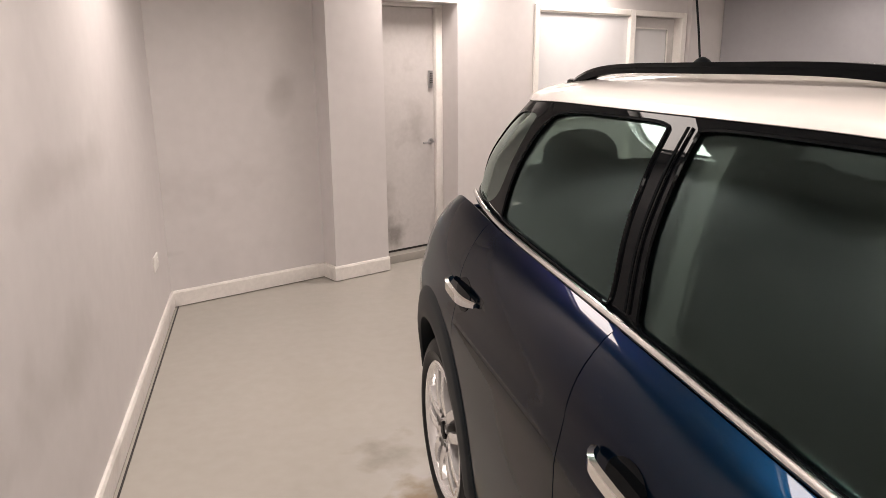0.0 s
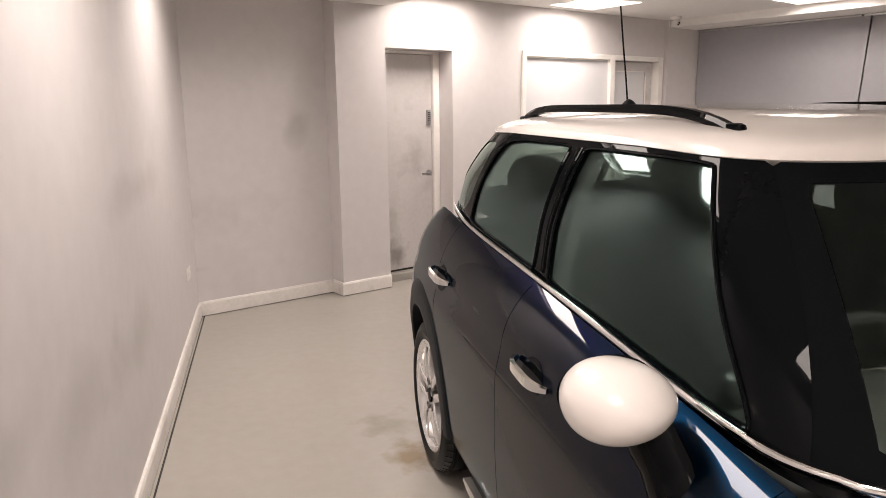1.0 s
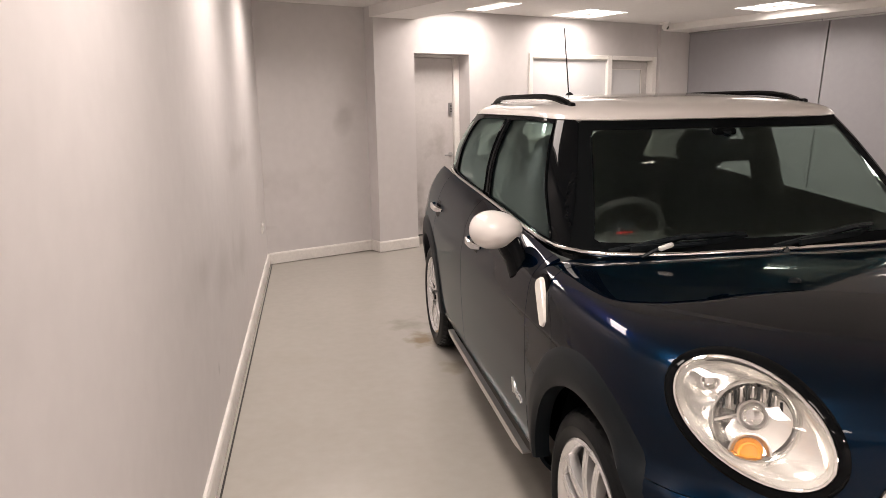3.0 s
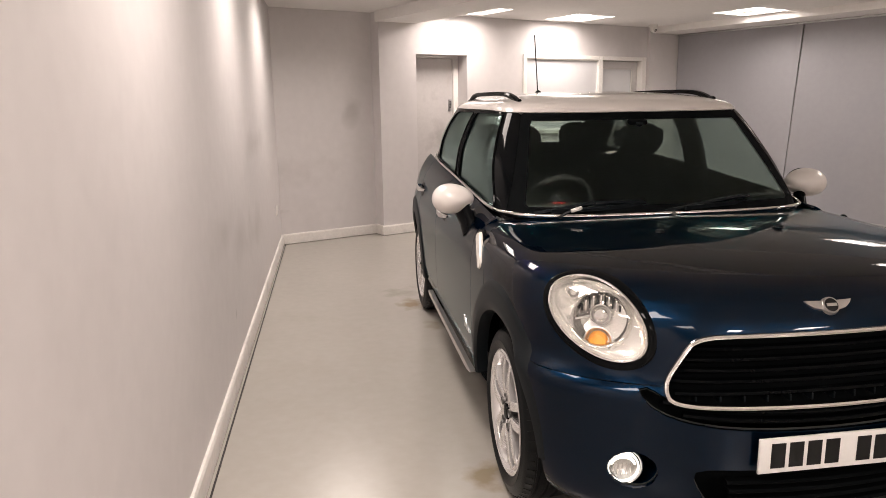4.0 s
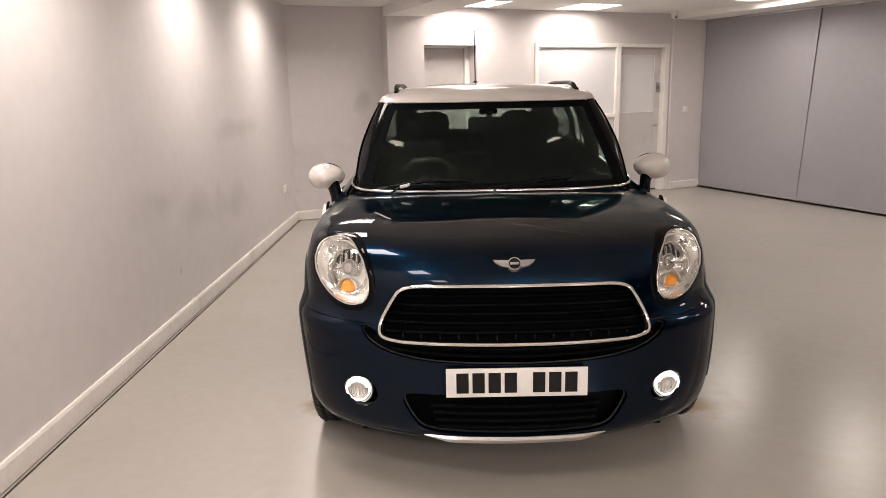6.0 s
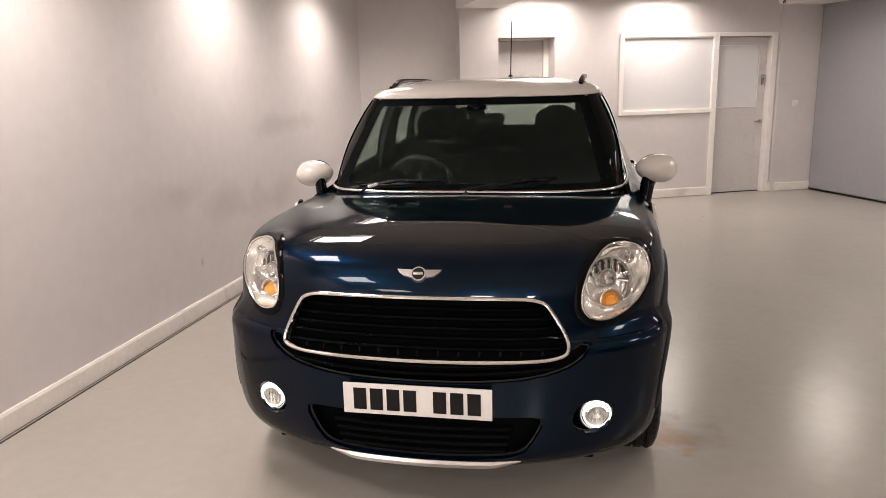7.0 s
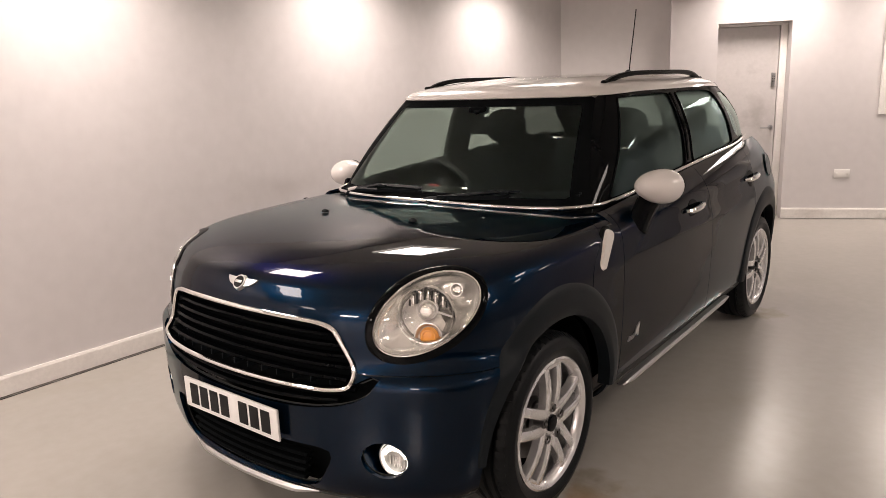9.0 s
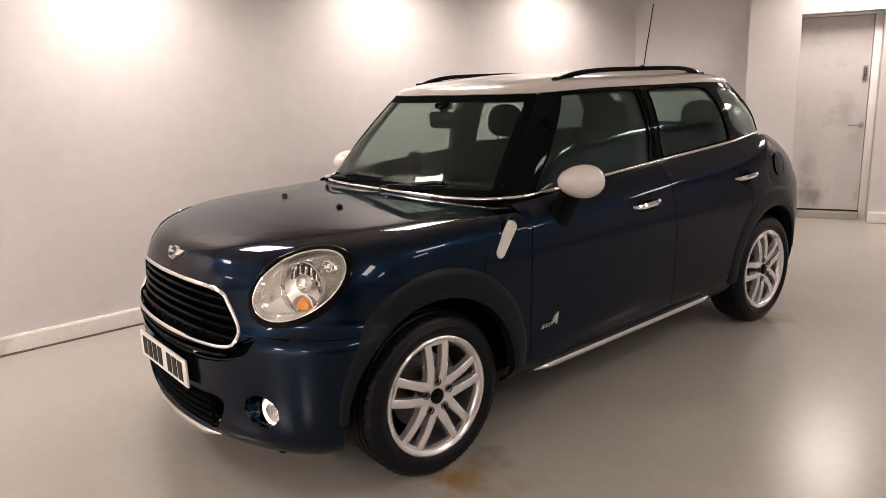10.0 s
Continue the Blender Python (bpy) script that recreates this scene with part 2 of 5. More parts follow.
# the added fill panels get the same fitting
for px, py, turn in PANELS:
    e = new("ceiling_light")
    e.matrix_world = pose(px, py, CEIL + 0.05, 0, 0, turn)
    tagged(e, "square recessed white ceiling light panel, switched on", "ceiling light", "ceiling lights")
    part("diffuser", box(-0.295, 0.295, -0.295, 0.295, 0.004, 0.012), PANELGLOW, e, "glowing white diffuser", smooth=False)
    bm = bmesh.new()
    for sx in (-1, 1):
        box(sx * 0.285 - 0.012, sx * 0.285 + 0.012, -0.297, 0.297, -0.006, 0.003, bm=bm)
        box(-0.272, 0.272, sx * 0.285 - 0.012, sx * 0.285 + 0.012, -0.006, 0.003, bm=bm)
    part("frame", bm, WHITEPLASTIC, e, smooth=False)

# left wall
setting(link("wall_left", box(-2.18, -2.028, -7.6, 4.25, 0, CEIL + 0.02), WALL), "smooth grey-beige painted wall with soft darker patches and scuffs", "wall")
# the front wall is out of view, added to close the room
setting(link("wall_front", box(-2.2, 9.7, -7.7, -7.5, 0, CEIL + 0.02), WALL), "plain grey wall, unseen, added to close the room", "wall")

# back wall pieces in its own axes
LEFT_BACK, PILLAR_L, PILLAR_R, REC_R = 0.175, -0.545, -0.075, 0.63
WIN_L, WIN_R, DOOR_R, HEAD, SILL = 1.475, 2.76, 3.672, 2.058, 1.07
def wall_piece(name, x0, x1, y0, y1, z0, z1):
    return setting(link(name, box(x0, x1, y0, y1, z0, z1), WALL, BACK), "grey-beige painted plaster wall", "wall")
wall_piece("wall_back_1", -2.4, PILLAR_L, LEFT_BACK, 0.45, 0, CEIL + 0.02)
wall_piece("wall_back_pillar", PILLAR_L, PILLAR_R, 0.0, 0.45, 0, CEIL + 0.02)
wall_piece("wall_back_lintel", PILLAR_R, REC_R, 0.0, 0.45, 2.025, CEIL + 0.02)
wall_piece("wall_back_2", REC_R, WIN_L, 0.0, 0.45, 0, CEIL + 0.02)
wall_piece("wall_back_3", WIN_L, WIN_R, 0.0, 0.45, 0, SILL)
wall_piece("wall_back_4", WIN_L, DOOR_R, 0.0, 0.45, HEAD, CEIL + 0.02)
wall_piece("wall_back_5", DOOR_R, 3.70, 0.0, 0.45, 0, CEIL + 0.02)
wall_piece("wall_back_6", 3.70, 4.8, -0.05, 0.45, 0, CEIL + 0.02)
wall_piece("wall_back_behind", PILLAR_R - 0.1, DOOR_R + 0.1, 0.46, 0.5, 0, CEIL + 0.02)
setting(link("ceiling_beam", box(-0.57, -0.06, -12.5, 0.03, 2.355, CEIL + 0.03, 0.004), CEILING, BACK), "white boxed beam under the ceiling", "beam")
setting(link("ceiling_beam_screen", box(3.74, 4.5, -12.5, -0.03, 2.385, CEIL + 0.03, 0.004), CEILING, BACK), "white boxed beam over the grey screen", "beam")
setting(link("wall_right", box(4.45, 4.6, -12.5, 0.2, 0, CEIL + 0.02), WALL, BACK), "plain wall behind the fabric screen", "wall")

# skirting boards
SKIRTPAINT = material("skirting_paint", (0.74, 0.71, 0.675), 0.4, vary=0.07, scale=3, bump=0.06, stain=(0.33, 0.29, 0.26), stain_amount=0.6, stain_scale=3.5)
SKIRT = [(-0.0, 0.0), (0.018, 0.0), (0.018, 0.092), (0.012, 0.106), (0.0, 0.106)]
def skirting(name, p0, p1, matrix=None):
    """A board along the wall from p0 to p1, standing out to the right of the way."""
    return setting(link(name, sweep([p0, p1], SKIRT), SKIRTPAINT, matrix), "white painted skirting board, chipped and dusty", "skirting board")
skirting("baseboard_left", (-2.028, -7.5, 0.006), (-2.028, 3.98, 0.006))
skirting("baseboard_back_1", (-2.0, LEFT_BACK, 0.006), (PILLAR_L, LEFT_BACK, 0.006), BACK)
skirting("baseboard_pillar_return", (PILLAR_L, LEFT_BACK, 0.006), (PILLAR_L, 0.0, 0.006), BACK)
skirting("baseboard_pillar", (PILLAR_L - 0.018, 0, 0.006), (PILLAR_R, 0, 0.006), BACK)
skirting("baseboard_back_2", (REC_R, 0, 0.006), (WIN_R + 0.0, 0, 0.006), BACK)
skirting("baseboard_back_3", (DOOR_R, 0, 0.006), (3.74, 0, 0.006), BACK)
skirting("baseboard_back_4", (3.74, -0.05, 0.006), (4.28, -0.05, 0.006), BACK)
# dark joint along the floor at the wall
setting(link("floor_joint_left", box(-1.997, -1.989, -7.5, 3.98, 0.0, 0.003), DARKGAP), "dark dirty joint along the skirting board", "floor joint")

# recessed door
REC_D = 0.22
bm = box(PILLAR_R + 0.0, REC_R - 0.075, REC_D, REC_D + 0.045, 0.085, 1.995, 0.003)
door = tagged(link("door_1", bm, DOORPAINT, BACK), "scuffed pale grey flush door, shut, in a deep recess", "door", kind="structure")
bm = box(REC_R - 0.07, REC_R - 0.002, REC_D - 0.03, REC_D + 0.06, 0, 2.0, 0.004)
box(PILLAR_R, REC_R - 0.002, REC_D - 0.03, REC_D + 0.06, 2.0, 2.024, 0.003, bm=bm)
part("door_frame", bm, TRIM, door, "white painted door frame")
setting(link("door_step", box(PILLAR_R, REC_R - 0.072, 0.13, REC_D + 0.1, 0.0, 0.068, 0.004), FLOOR, BACK), "low painted threshold in the door recess", "threshold")

def keypad(parent, x, y, z):
    bm = box(x - 0.02, x + 0.02, y - 0.022, y, z - 0.07, z + 0.07, 0.008)
    k = part("keypad_lock", bm, GREYMETAL, parent, "grey metal push-button door lock")
    bm = bmesh.new()
    for i in range(5):
        for j in (-1, 1):
            box(x + j * 0.007 - 0.004, x + j * 0.007 + 0.004, y - 0.026, y - 0.02, z + 0.042 - 0.017 * i - 0.004, z + 0.042 - 0.017 * i + 0.004, bm=bm)
    part("buttons", bm, DARKGAP, k)
    return k

def lever(parent, x, y, z, way=-1):
    bm = lathe([(-0.008, 0.026), (0.0, 0.026)], 20, "Y")
    bmesh.ops.translate(bm, verts=bm.verts[:], vec=(x, y, z))
    sweep([(x, y - 0.004, z), (x, y - 0.045, z), (x + way * 0.02, y - 0.055, z), (x + way * 0.11, y - 0.055, z - 0.003)], rounded(0.008, 0.008), bm=bm)
    return part("door_handle", bm, GREYMETAL, parent, "metal lever door handle")

keypad(door, REC_R - 0.115, REC_D, 1.45)
lever(door, REC_R - 0.115, REC_D, 0.95)

# window and door in one white frame
FR = 0.05
bm = bmesh.new()
box(WIN_L, WIN_L + FR, -0.018, 0.06, SILL, HEAD, 0.004, bm=bm)
box(WIN_L + FR, WIN_R, -0.018, 0.06, HEAD - FR, HEAD, 0.004, bm=bm)
box(WIN_L + FR, WIN_R, -0.018, 0.06, SILL, SILL + FR, 0.004, bm=bm)
win = setting(link("window_1", bm, TRIM, BACK), "white framed interior window with a frosted pane", "window")
part("pane", box(WIN_L + FR - 0.01, WIN_R + 0.01, 0.02, 0.028, SILL + FR - 0.01, HEAD - FR + 0.01), FROST, win, "frosted pale pane", smooth=False)
bm = bmesh.new()
box(WIN_L + FR, WIN_R, -0.006, 0.016, SILL + FR, SILL + FR + 0.012, 0.002, bm=bm)
box(WIN_L + FR, WIN_R, -0.006, 0.016, HEAD - FR - 0.012, HEAD - FR, 0.002, bm=bm)
box(WIN_L + FR, WIN_L + FR + 0.012, -0.006, 0.016, SILL + FR + 0.012, HEAD - FR - 0.012, 0.002, bm=bm)
part("glazing_bead", bm, TRIM, win)
bm = bmesh.new()
box(WIN_R, WIN_R + 0.075, -0.02, 0.10, 0, HEAD, 0.004, bm=bm)
box(DOOR_R - 0.075, DOOR_R, -0.02, 0.14, 0, HEAD, 0.004, bm=bm)
box(WIN_R + 0.075, DOOR_R - 0.075, -0.02, 0.14, HEAD - 0.05, HEAD, 0.004, bm=bm)
setting(link("door_frame_2", bm, TRIM, BACK), "white painted door frame beside the window", "door frame")
D2L, D2R = WIN_R + 0.078, DOOR_R - 0.078
bm = bmesh.new()
box(D2L, D2L + 0.06, 0.075, 0.115, 0.012, HEAD - 0.055, 0.003, bm=bm)
box(D2R - 0.11, D2R, 0.075, 0.115, 0.012, HEAD - 0.055, 0.003, bm=bm)
box(D2L + 0.06, D2R - 0.11, 0.075, 0.115, 0.012, 1.12, 0.003, bm=bm)
box(D2L + 0.06, D2R - 0.11, 0.075, 0.115, 1.905, HEAD - 0.055, 0.003, bm=bm)
door2 = setting(link("door_2", bm, DOORPAINT, BACK), "pale grey door with an upper frosted panel, shut", "door")
part("door_panel", box(D2L + 0.055, D2R - 0.105, 0.092, 0.1, 1.115, 1.91), FROST, door2, "frosted upper panel", smooth=False)
bm = bmesh.new()
for z in (1.12, 1.895):
    box(D2L + 0.06, D2R - 0.11, 0.068, 0.078, z, z + 0.01, bm=bm)
for x in (D2L + 0.06, D2R - 0.12):
    box(x, x + 0.01, 0.068, 0.078, 1.13, 1.895, bm=bm)
part("panel_bead", bm, TRIM, door2, smooth=False)
keypad(door2, D2R - 0.045, 0.075, 1.47)
lever(door2, D2R - 0.045, 0.075, 0.93)
setting(link("door_gap_recess", box(PILLAR_R, REC_R - 0.075, REC_D + 0.004, REC_D + 0.04, 0.068, 0.085), DARKGAP, BACK), "dark gap under the recessed door", "gap")
setting(link("door_gap", box(D2L, D2R, 0.07, 0.12, 0.0, 0.011), DARKGAP, BACK), "dark gap under the door", "gap")


def plate(name, x, y, z, w, h, label, category, rockers, m):
    bm = box(x - w / 2, x + w / 2, y - 0.01, y - 0.0005, z - h / 2, z + h / 2, 0.003)
    ob = tagged(link(name, bm, WHITEPLASTIC, m, True), label, category)
    for r in rockers:
        part("rocker", box(x + r - 0.006, x + r + 0.006, y - 0.014, y - 0.009, z - 0.014, z + 0.014, 0.001), WHITEPLASTIC, ob)
    return ob
plate("wall_socket", 1.19, 0, 0.475, 0.146, 0.086, "white double wall socket on the grey wall", "socket", (-0.05, 0.05), BACK)
plate("light_switch", 3.97, -0.05, 1.15, 0.086, 0.086, "white light switch plate beside the door", "light switch", (0.0,), BACK)
LEFTWALL = Matrix.Translation((-2.028, 0, 0)) @ Matrix.Rotation(radians(90), 4, "Z")
plate("wall_socket", 3.42, 0, 0.46, 0.146, 0.086, "white wall socket on the grey side wall", "socket", (-0.05, 0.05), LEFTWALL)

# security camera under the ceiling
cc = new("security_camera")
cc.matrix_world = BACK @ Matrix.Translation((3.49, -0.28, CEIL))
tagged(cc, "small white dome security camera under the ceiling", "security camera")
part("base", lathe([(0.0, 0.058), (-0.025, 0.058), (-0.032, 0.05)], 28, "Z"), WHITEPLASTIC, cc)
ball = bmesh.new()
bmesh.ops.create_uvsphere(ball, u_segments=28, v_segments=18, radius=0.043, matrix=Matrix.Translation((0, 0, -0.056)))
part("dome", ball, WHITEPLASTIC, cc, "white turning ball")
lens_m = Matrix.Translation((0, 0, -0.056)) @ Matrix.Rotation(radians(25), 4, "X")
part("lens_ring", lathe([(-0.036, 0.030), (-0.046, 0.029), (-0.047, 0.022), (-0.040, 0.020)], 24, "Y", caps=False), WHITEPLASTIC, cc, matrix=lens_m)
part("lens", lathe([(-0.041, 0.0), (-0.044, 0.012), (-0.042, 0.023), (-0.036, 0.024)], 20, "Y", caps=False), DARKGAP, cc, "dark round lens", lens_m)

# grey fabric screens under the beam
SCR = 4.28
def screen(y0, y1, seed, lean, lean_end):
    bm = bmesh.new()
    ny, nz = 60, 20
    rows = []
    for i in range(ny + 1):
        col = []
        for j in range(nz + 1):
            y, z = y0 + (y1 - y0) * i / ny, 0.035 + (2.365 - 0.035) * j / nz
            wave = 0.02 * noise.noise(Vector((y * 1.3 + seed, z * 0.25, seed))) + 0.006 * noise.noise(Vector((y * 4, z * 0.5, seed)))
            col.append(bm.verts.new((SCR + wave, y - 0.058 * (z - 1.1) * lean * (i / ny if lean_end else 1 - i / ny), z)))
        rows.append(col)
    for i in range(ny):
        for j in range(nz):
            bm.faces.new((rows[i][j], rows[i + 1][j], rows[i + 1][j + 1], rows[i][j + 1]))
    g = bmesh.ops.extrude_face_region(bm, geom=bm.faces[:])
    bmesh.ops.translate(bm, verts=[v for v in g["geom"] if isinstance(v, bmesh.types.BMVert)], vec=(0.006, 0, 0))
    bmesh.ops.recalc_face_normals(bm, faces=bm.faces[:])
    ob = tagged(link("fabric_screen", bm, SCREEN, BACK, True), "tall grey fabric screen hanging from beam to floor", "screen", "fabric screens")
    part("bottom_bar", box(SCR - 0.012, SCR + 0.014, min(y0, y1), max(y0, y1), 0.022, 0.04, 0.004), GREYMETAL, ob)
    part("top_rail", box(SCR - 0.03, SCR + 0.02, min(y0, y1), max(y0, y1), 2.362, 2.384, 0.003), GREYMETAL, ob, "thin pale metal top rail")
    return ob
screen(-0.06, -1.856, 1.0, 1.0, True)
screen(-1.868, -5.3, 5.0, 1.0, False)
screen(-5.32, -9.0, 9.0, 0.0, False)
setting(link("floor_joint_screen", box(SCR - 0.02, SCR + 0.03, -12, -0.06, 0.0, 0.003), DARKGAP, BACK), "dark floor channel under the fabric screens", "floor joint")

# ---- the car ----
BLUE = material("blue_metallic_paint", (0.0006, 0.0080, 0.0222), 0.30, metal=0.9, coat=0.88, vary=0.10, scale=300, spec=0.0, edge=(0.0, 0.33, 0.36))
ROOFWHITE = material("white_car_paint", (0.72, 0.68, 0.65), 0.3, coat=1.0, vary=0.01, scale=2)
GLOSSBLACK = material("gloss_black", (0.0025, 0.0030, 0.0036), 0.3, coat=0.42, vary=0.05, scale=6, spec=0.0)
PLASTIC = material("black_plastic", (0.0062, 0.0088, 0.0110), 0.44, spec=0.15, vary=0.12, scale=12)
LINER = material("dark_lining", (0.0032, 0.0040, 0.0045), 0.9, spec=0.05, vary=0.1, scale=8)
CABIN = material("black_cabin_trim", (0.046, 0.050, 0.047), 0.5, spec=0.3, vary=0.1, scale=14)
CLOTH = material("black_seat_cloth", (0.0095, 0.0115, 0.0115), 0.9, spec=0.02, vary=0.15, scale=20)
LEATHER = material("black_leather", (0.030, 0.032, 0.033), 0.38, vary=0.1, scale=25)
CHROME = material("chrome", (0.86, 0.85, 0.83), 0.09, metal=1.0, vary=0.02, scale=20)
SATIN = material("satin_silver", (0.62, 0.61, 0.6), 0.32, metal=1.0, vary=0.04, scale=30)
ALLOY = material("silver_alloy_paint", (0.80, 0.79, 0.785), 0.22, metal=0.72, coat=0.5, vary=0.03, scale=15)
RUBBER = material("tyre_rubber", (0.0036, 0.0046, 0.0053), 0.44, spec=0.18, vary=0.2, scale=30, bump=0.3, bump_scale=120)
STEEL = material("brake_steel", (0.15, 0.145, 0.14), 0.4, metal=1.0, vary=0.1, scale=20)
REFLECTOR = material("lamp_reflector", (0.96, 0.945, 0.91), 0.18, metal=0.74, vary=0.03, scale=25, bump=0.2, bump_scale=30)
BRIGHT = material("bright_reflector", (0.72, 0.715, 0.70), 0.07, metal=1.0, vary=0.02, scale=25, bump=0.3, bump_scale=90)
AMBER = material("amber_bulb", (0.85, 0.34, 0.04), 0.25, vary=0.05, scale=30, coat=0.5)
PLATEWHITE = material("number_plate_white", (0.78, 0.77, 0.75), 0.35, vary=0.02, scale=10)
INK = material("black_ink", (0.005, 0.005, 0.005), 0.5, spec=0.25, vary=0.05, scale=10)
LENSWHITE = material("clear_marker_lens", (0.72, 0.69, 0.64), 0.18, coat=0.8, vary=0.06, scale=30)
# barrel painted darker than the rim, for the shade behind the spokes
BARREL = material("shaded_rim_barrel", (0.34, 0.335, 0.33), 0.42, metal=0.8, vary=0.12, scale=12)
MIRROR = material("mirror_glass", (0.85, 0.85, 0.85), 0.02, metal=1.0)
WINDSCREEN = glass("windscreen_glass", (0.80, 0.88, 0.83), 0.68, (0.85, 1.0, 0.95))
SIDEGLASS = glass("side_glass", (0.47, 0.56, 0.53), 1.3, (0.74, 1.0, 0.97))
DARKGLASS = glass("privacy_glass", (0.16, 0.19, 0.18), 1.3, (0.85, 1.0, 0.95))
LAMPGLASS = glass("lamp_glass", (0.98, 0.98, 0.97), 2.0, soft=0.0)
FOGLIGHT = glowing("day_light", (1.0, 0.95, 0.86), 1.8)


def smooth_curve(xs, ys):
    """A monotone cubic through the given pairs, as a function of numbers or arrays."""
    xs, ys = np.array(xs, float), np.array(ys, float)
    h, d = np.diff(xs), np.diff(ys) / np.diff(xs)
    m = np.zeros(len(xs))
    m[0], m[-1] = d[0], d[-1]
    for i in range(1, len(xs) - 1):
        if d[i - 1] * d[i] > 0:
            w1, w2 = 2 * h[i] + h[i - 1], h[i] + 2 * h[i - 1]
            m[i] = (w1 + w2) / (w1 / d[i - 1] + w2 / d[i])
    def f(x):
        x = np.clip(x, xs[0], xs[-1])
        i = np.clip(np.searchsorted(xs, x) - 1, 0, len(xs) - 2)
        t = (x - xs[i]) / h[i]
        return (2 * t**3 - 3 * t**2 + 1) * ys[i] + (t**3 - 2 * t**2 + t) * h[i] * m[i] + (3 * t**2 - 2 * t**3) * ys[i + 1] + (t**3 - t**2) * h[i] * m[i + 1]
    return f


def unit_quarter(p, q, w, l, step):
    """Evenly spaced points of the quarter curve x^p + y^q = 1, from (0, 1) to (1, 0)."""
    a = np.linspace(0, math.pi / 2, 4000)
    return even(np.sin(a) ** (2 / p), np.cos(a) ** (2 / q), w, l, step)


def even(x, y, w, l, step):
    s = np.concatenate(([0], np.cumsum(np.hypot(np.diff(x) * w, np.diff(y) * l))))
    k = np.linspace(0, s[-1], max(4, int(s[-1] / step)) + 1)
    return np.interp(k, s, x), np.interp(k, s, y)


HUB_Y, HUB_Z = 1.2975, 0.325
PR, QR = 4.0, 8.0
COWL = 0.80
half_width = smooth_curve((0.17, 0.22, 0.28, 0.38, 0.52, 0.66, 0.80, 0.88), (0.78, 0.83, 0.858, 0.874, 0.882, 0.887, 0.886, 0.872))
front_reach = smooth_curve((0.17, 0.20, 0.25, 0.32, 0.42, 0.52, 0.62, 0.66, 0.70, 0.78, 0.83, 0.86, 0.88), (1.925, 1.985, 2.02, 2.03, 2.033, 2.032, 2.026, 2.006, 2.000, 1.988, 1.974, 1.960, 1.945))
rear_reach = smooth_curve((0.17, 0.25, 0.40, 0.60, 0.75, 0.88), (1.92, 2.01, 2.04, 2.04, 2.02, 1.98))
belt = smooth_curve((-0.92, -0.80, -0.4, 0.2, 1.0, 1.40, 1.65, 2.0), (0.995, 1.0, 1.03, 1.068, 1.112, 1.137, 1.09, 0.98))


# the front's plan: a bowed nose, a tight corner and a nearly straight flank
NOSE = [(0, 1), (0.13, 0.998), (0.29, 0.9915), (0.43, 0.979), (0.56, 0.956), (0.70, 0.921), (0.825, 0.872), (0.922, 0.815), (0.962, 0.76), (0.980, 0.70), (0.989, 0.62), (0.995, 0.50), (0.998, 0.34), (1.0, 0.0)]
# the bumper's plan: squarer at the corners
BUMPER = [(0, 1), (0.13, 0.998), (0.29, 0.9915), (0.43, 0.980), (0.57, 0.960), (0.72, 0.932), (0.855, 0.892), (0.945, 0.842), (0.982, 0.786), (0.992, 0.72), (0.996, 0.63), (0.998, 0.50), (0.999, 0.34), (1.0, 0.0)]
nose_n = np.arange(len(NOSE), dtype=float)
nose_t = np.linspace(0, len(NOSE) - 1, 1500)
PLAN_X = smooth_curve(nose_n, [q[0] for q in NOSE])(nose_t)
PLAN_Y = smooth_curve(nose_n, [q[1] for q in NOSE])(nose_t)
FULL_X = smooth_curve(nose_n, [q[0] for q in BUMPER])(nose_t)
FULL_Y = smooth_curve(nose_n, [q[1] for q in BUMPER])(nose_t)


def fullness(z):
    t = min(1.0, max(0.0, (0.70 - z) / 0.075))
    return t * t * (3 - 2 * t)


def plan(z):
    """The front's plan curve at a height, in parts of the half width and of the reach."""
    w = fullness(z)
    if w == 0:
        return PLAN_X, PLAN_Y
    return PLAN_X + (FULL_X - PLAN_X) * w, PLAN_Y + (FULL_Y - PLAN_Y) * w


def nose_y(x, z):
    """The front surface's y at x and z, below the bonnet's edge."""
    px, py = plan(z)
    return -float(front_reach(z)) * float(np.interp(abs(x) / float(half_width(z)), px, py))


def side_x(y, z):
    """The side surface's x at y and z, up to the waist."""
    l = float(front_reach(z)) if y < 0 else float(rear_reach(z))
    if y < 0:
        px, py = plan(z)
        return float(half_width(z)) * float(np.interp(-y / l, py[::-1], px[::-1]))
    p, q = PR, QR
    return float(half_width(z)) * max(0.0, 1 - min(1.0, abs(y) / l) ** q) ** (1 / p)


# columns round half the car: front centre, side, rear centre
fx, fy = even(PLAN_X, PLAN_Y, 0.88, 2.0, 0.02)
ft = np.interp(fy[::-1], PLAN_Y[::-1], nose_t[::-1])[::-1]
rx, ry = unit_quarter(PR, QR, 0.88, 2.0, 0.03)
UX = np.concatenate((fx, rx[::-1][1:]))
UF = np.concatenate((fy, np.zeros(len(rx) - 1)))
UR = np.concatenate((np.zeros(len(fx)), ry[::-1][1:]))
Z0 = 0.88
RX, RY = 0.872 * UX, -1.945 * UF + 1.97 * UR
zs = np.concatenate((np.linspace(0.17, 0.30, 8), np.linspace(0.318, Z0, 32)))
low = np.zeros((len(zs), len(UX), 3))
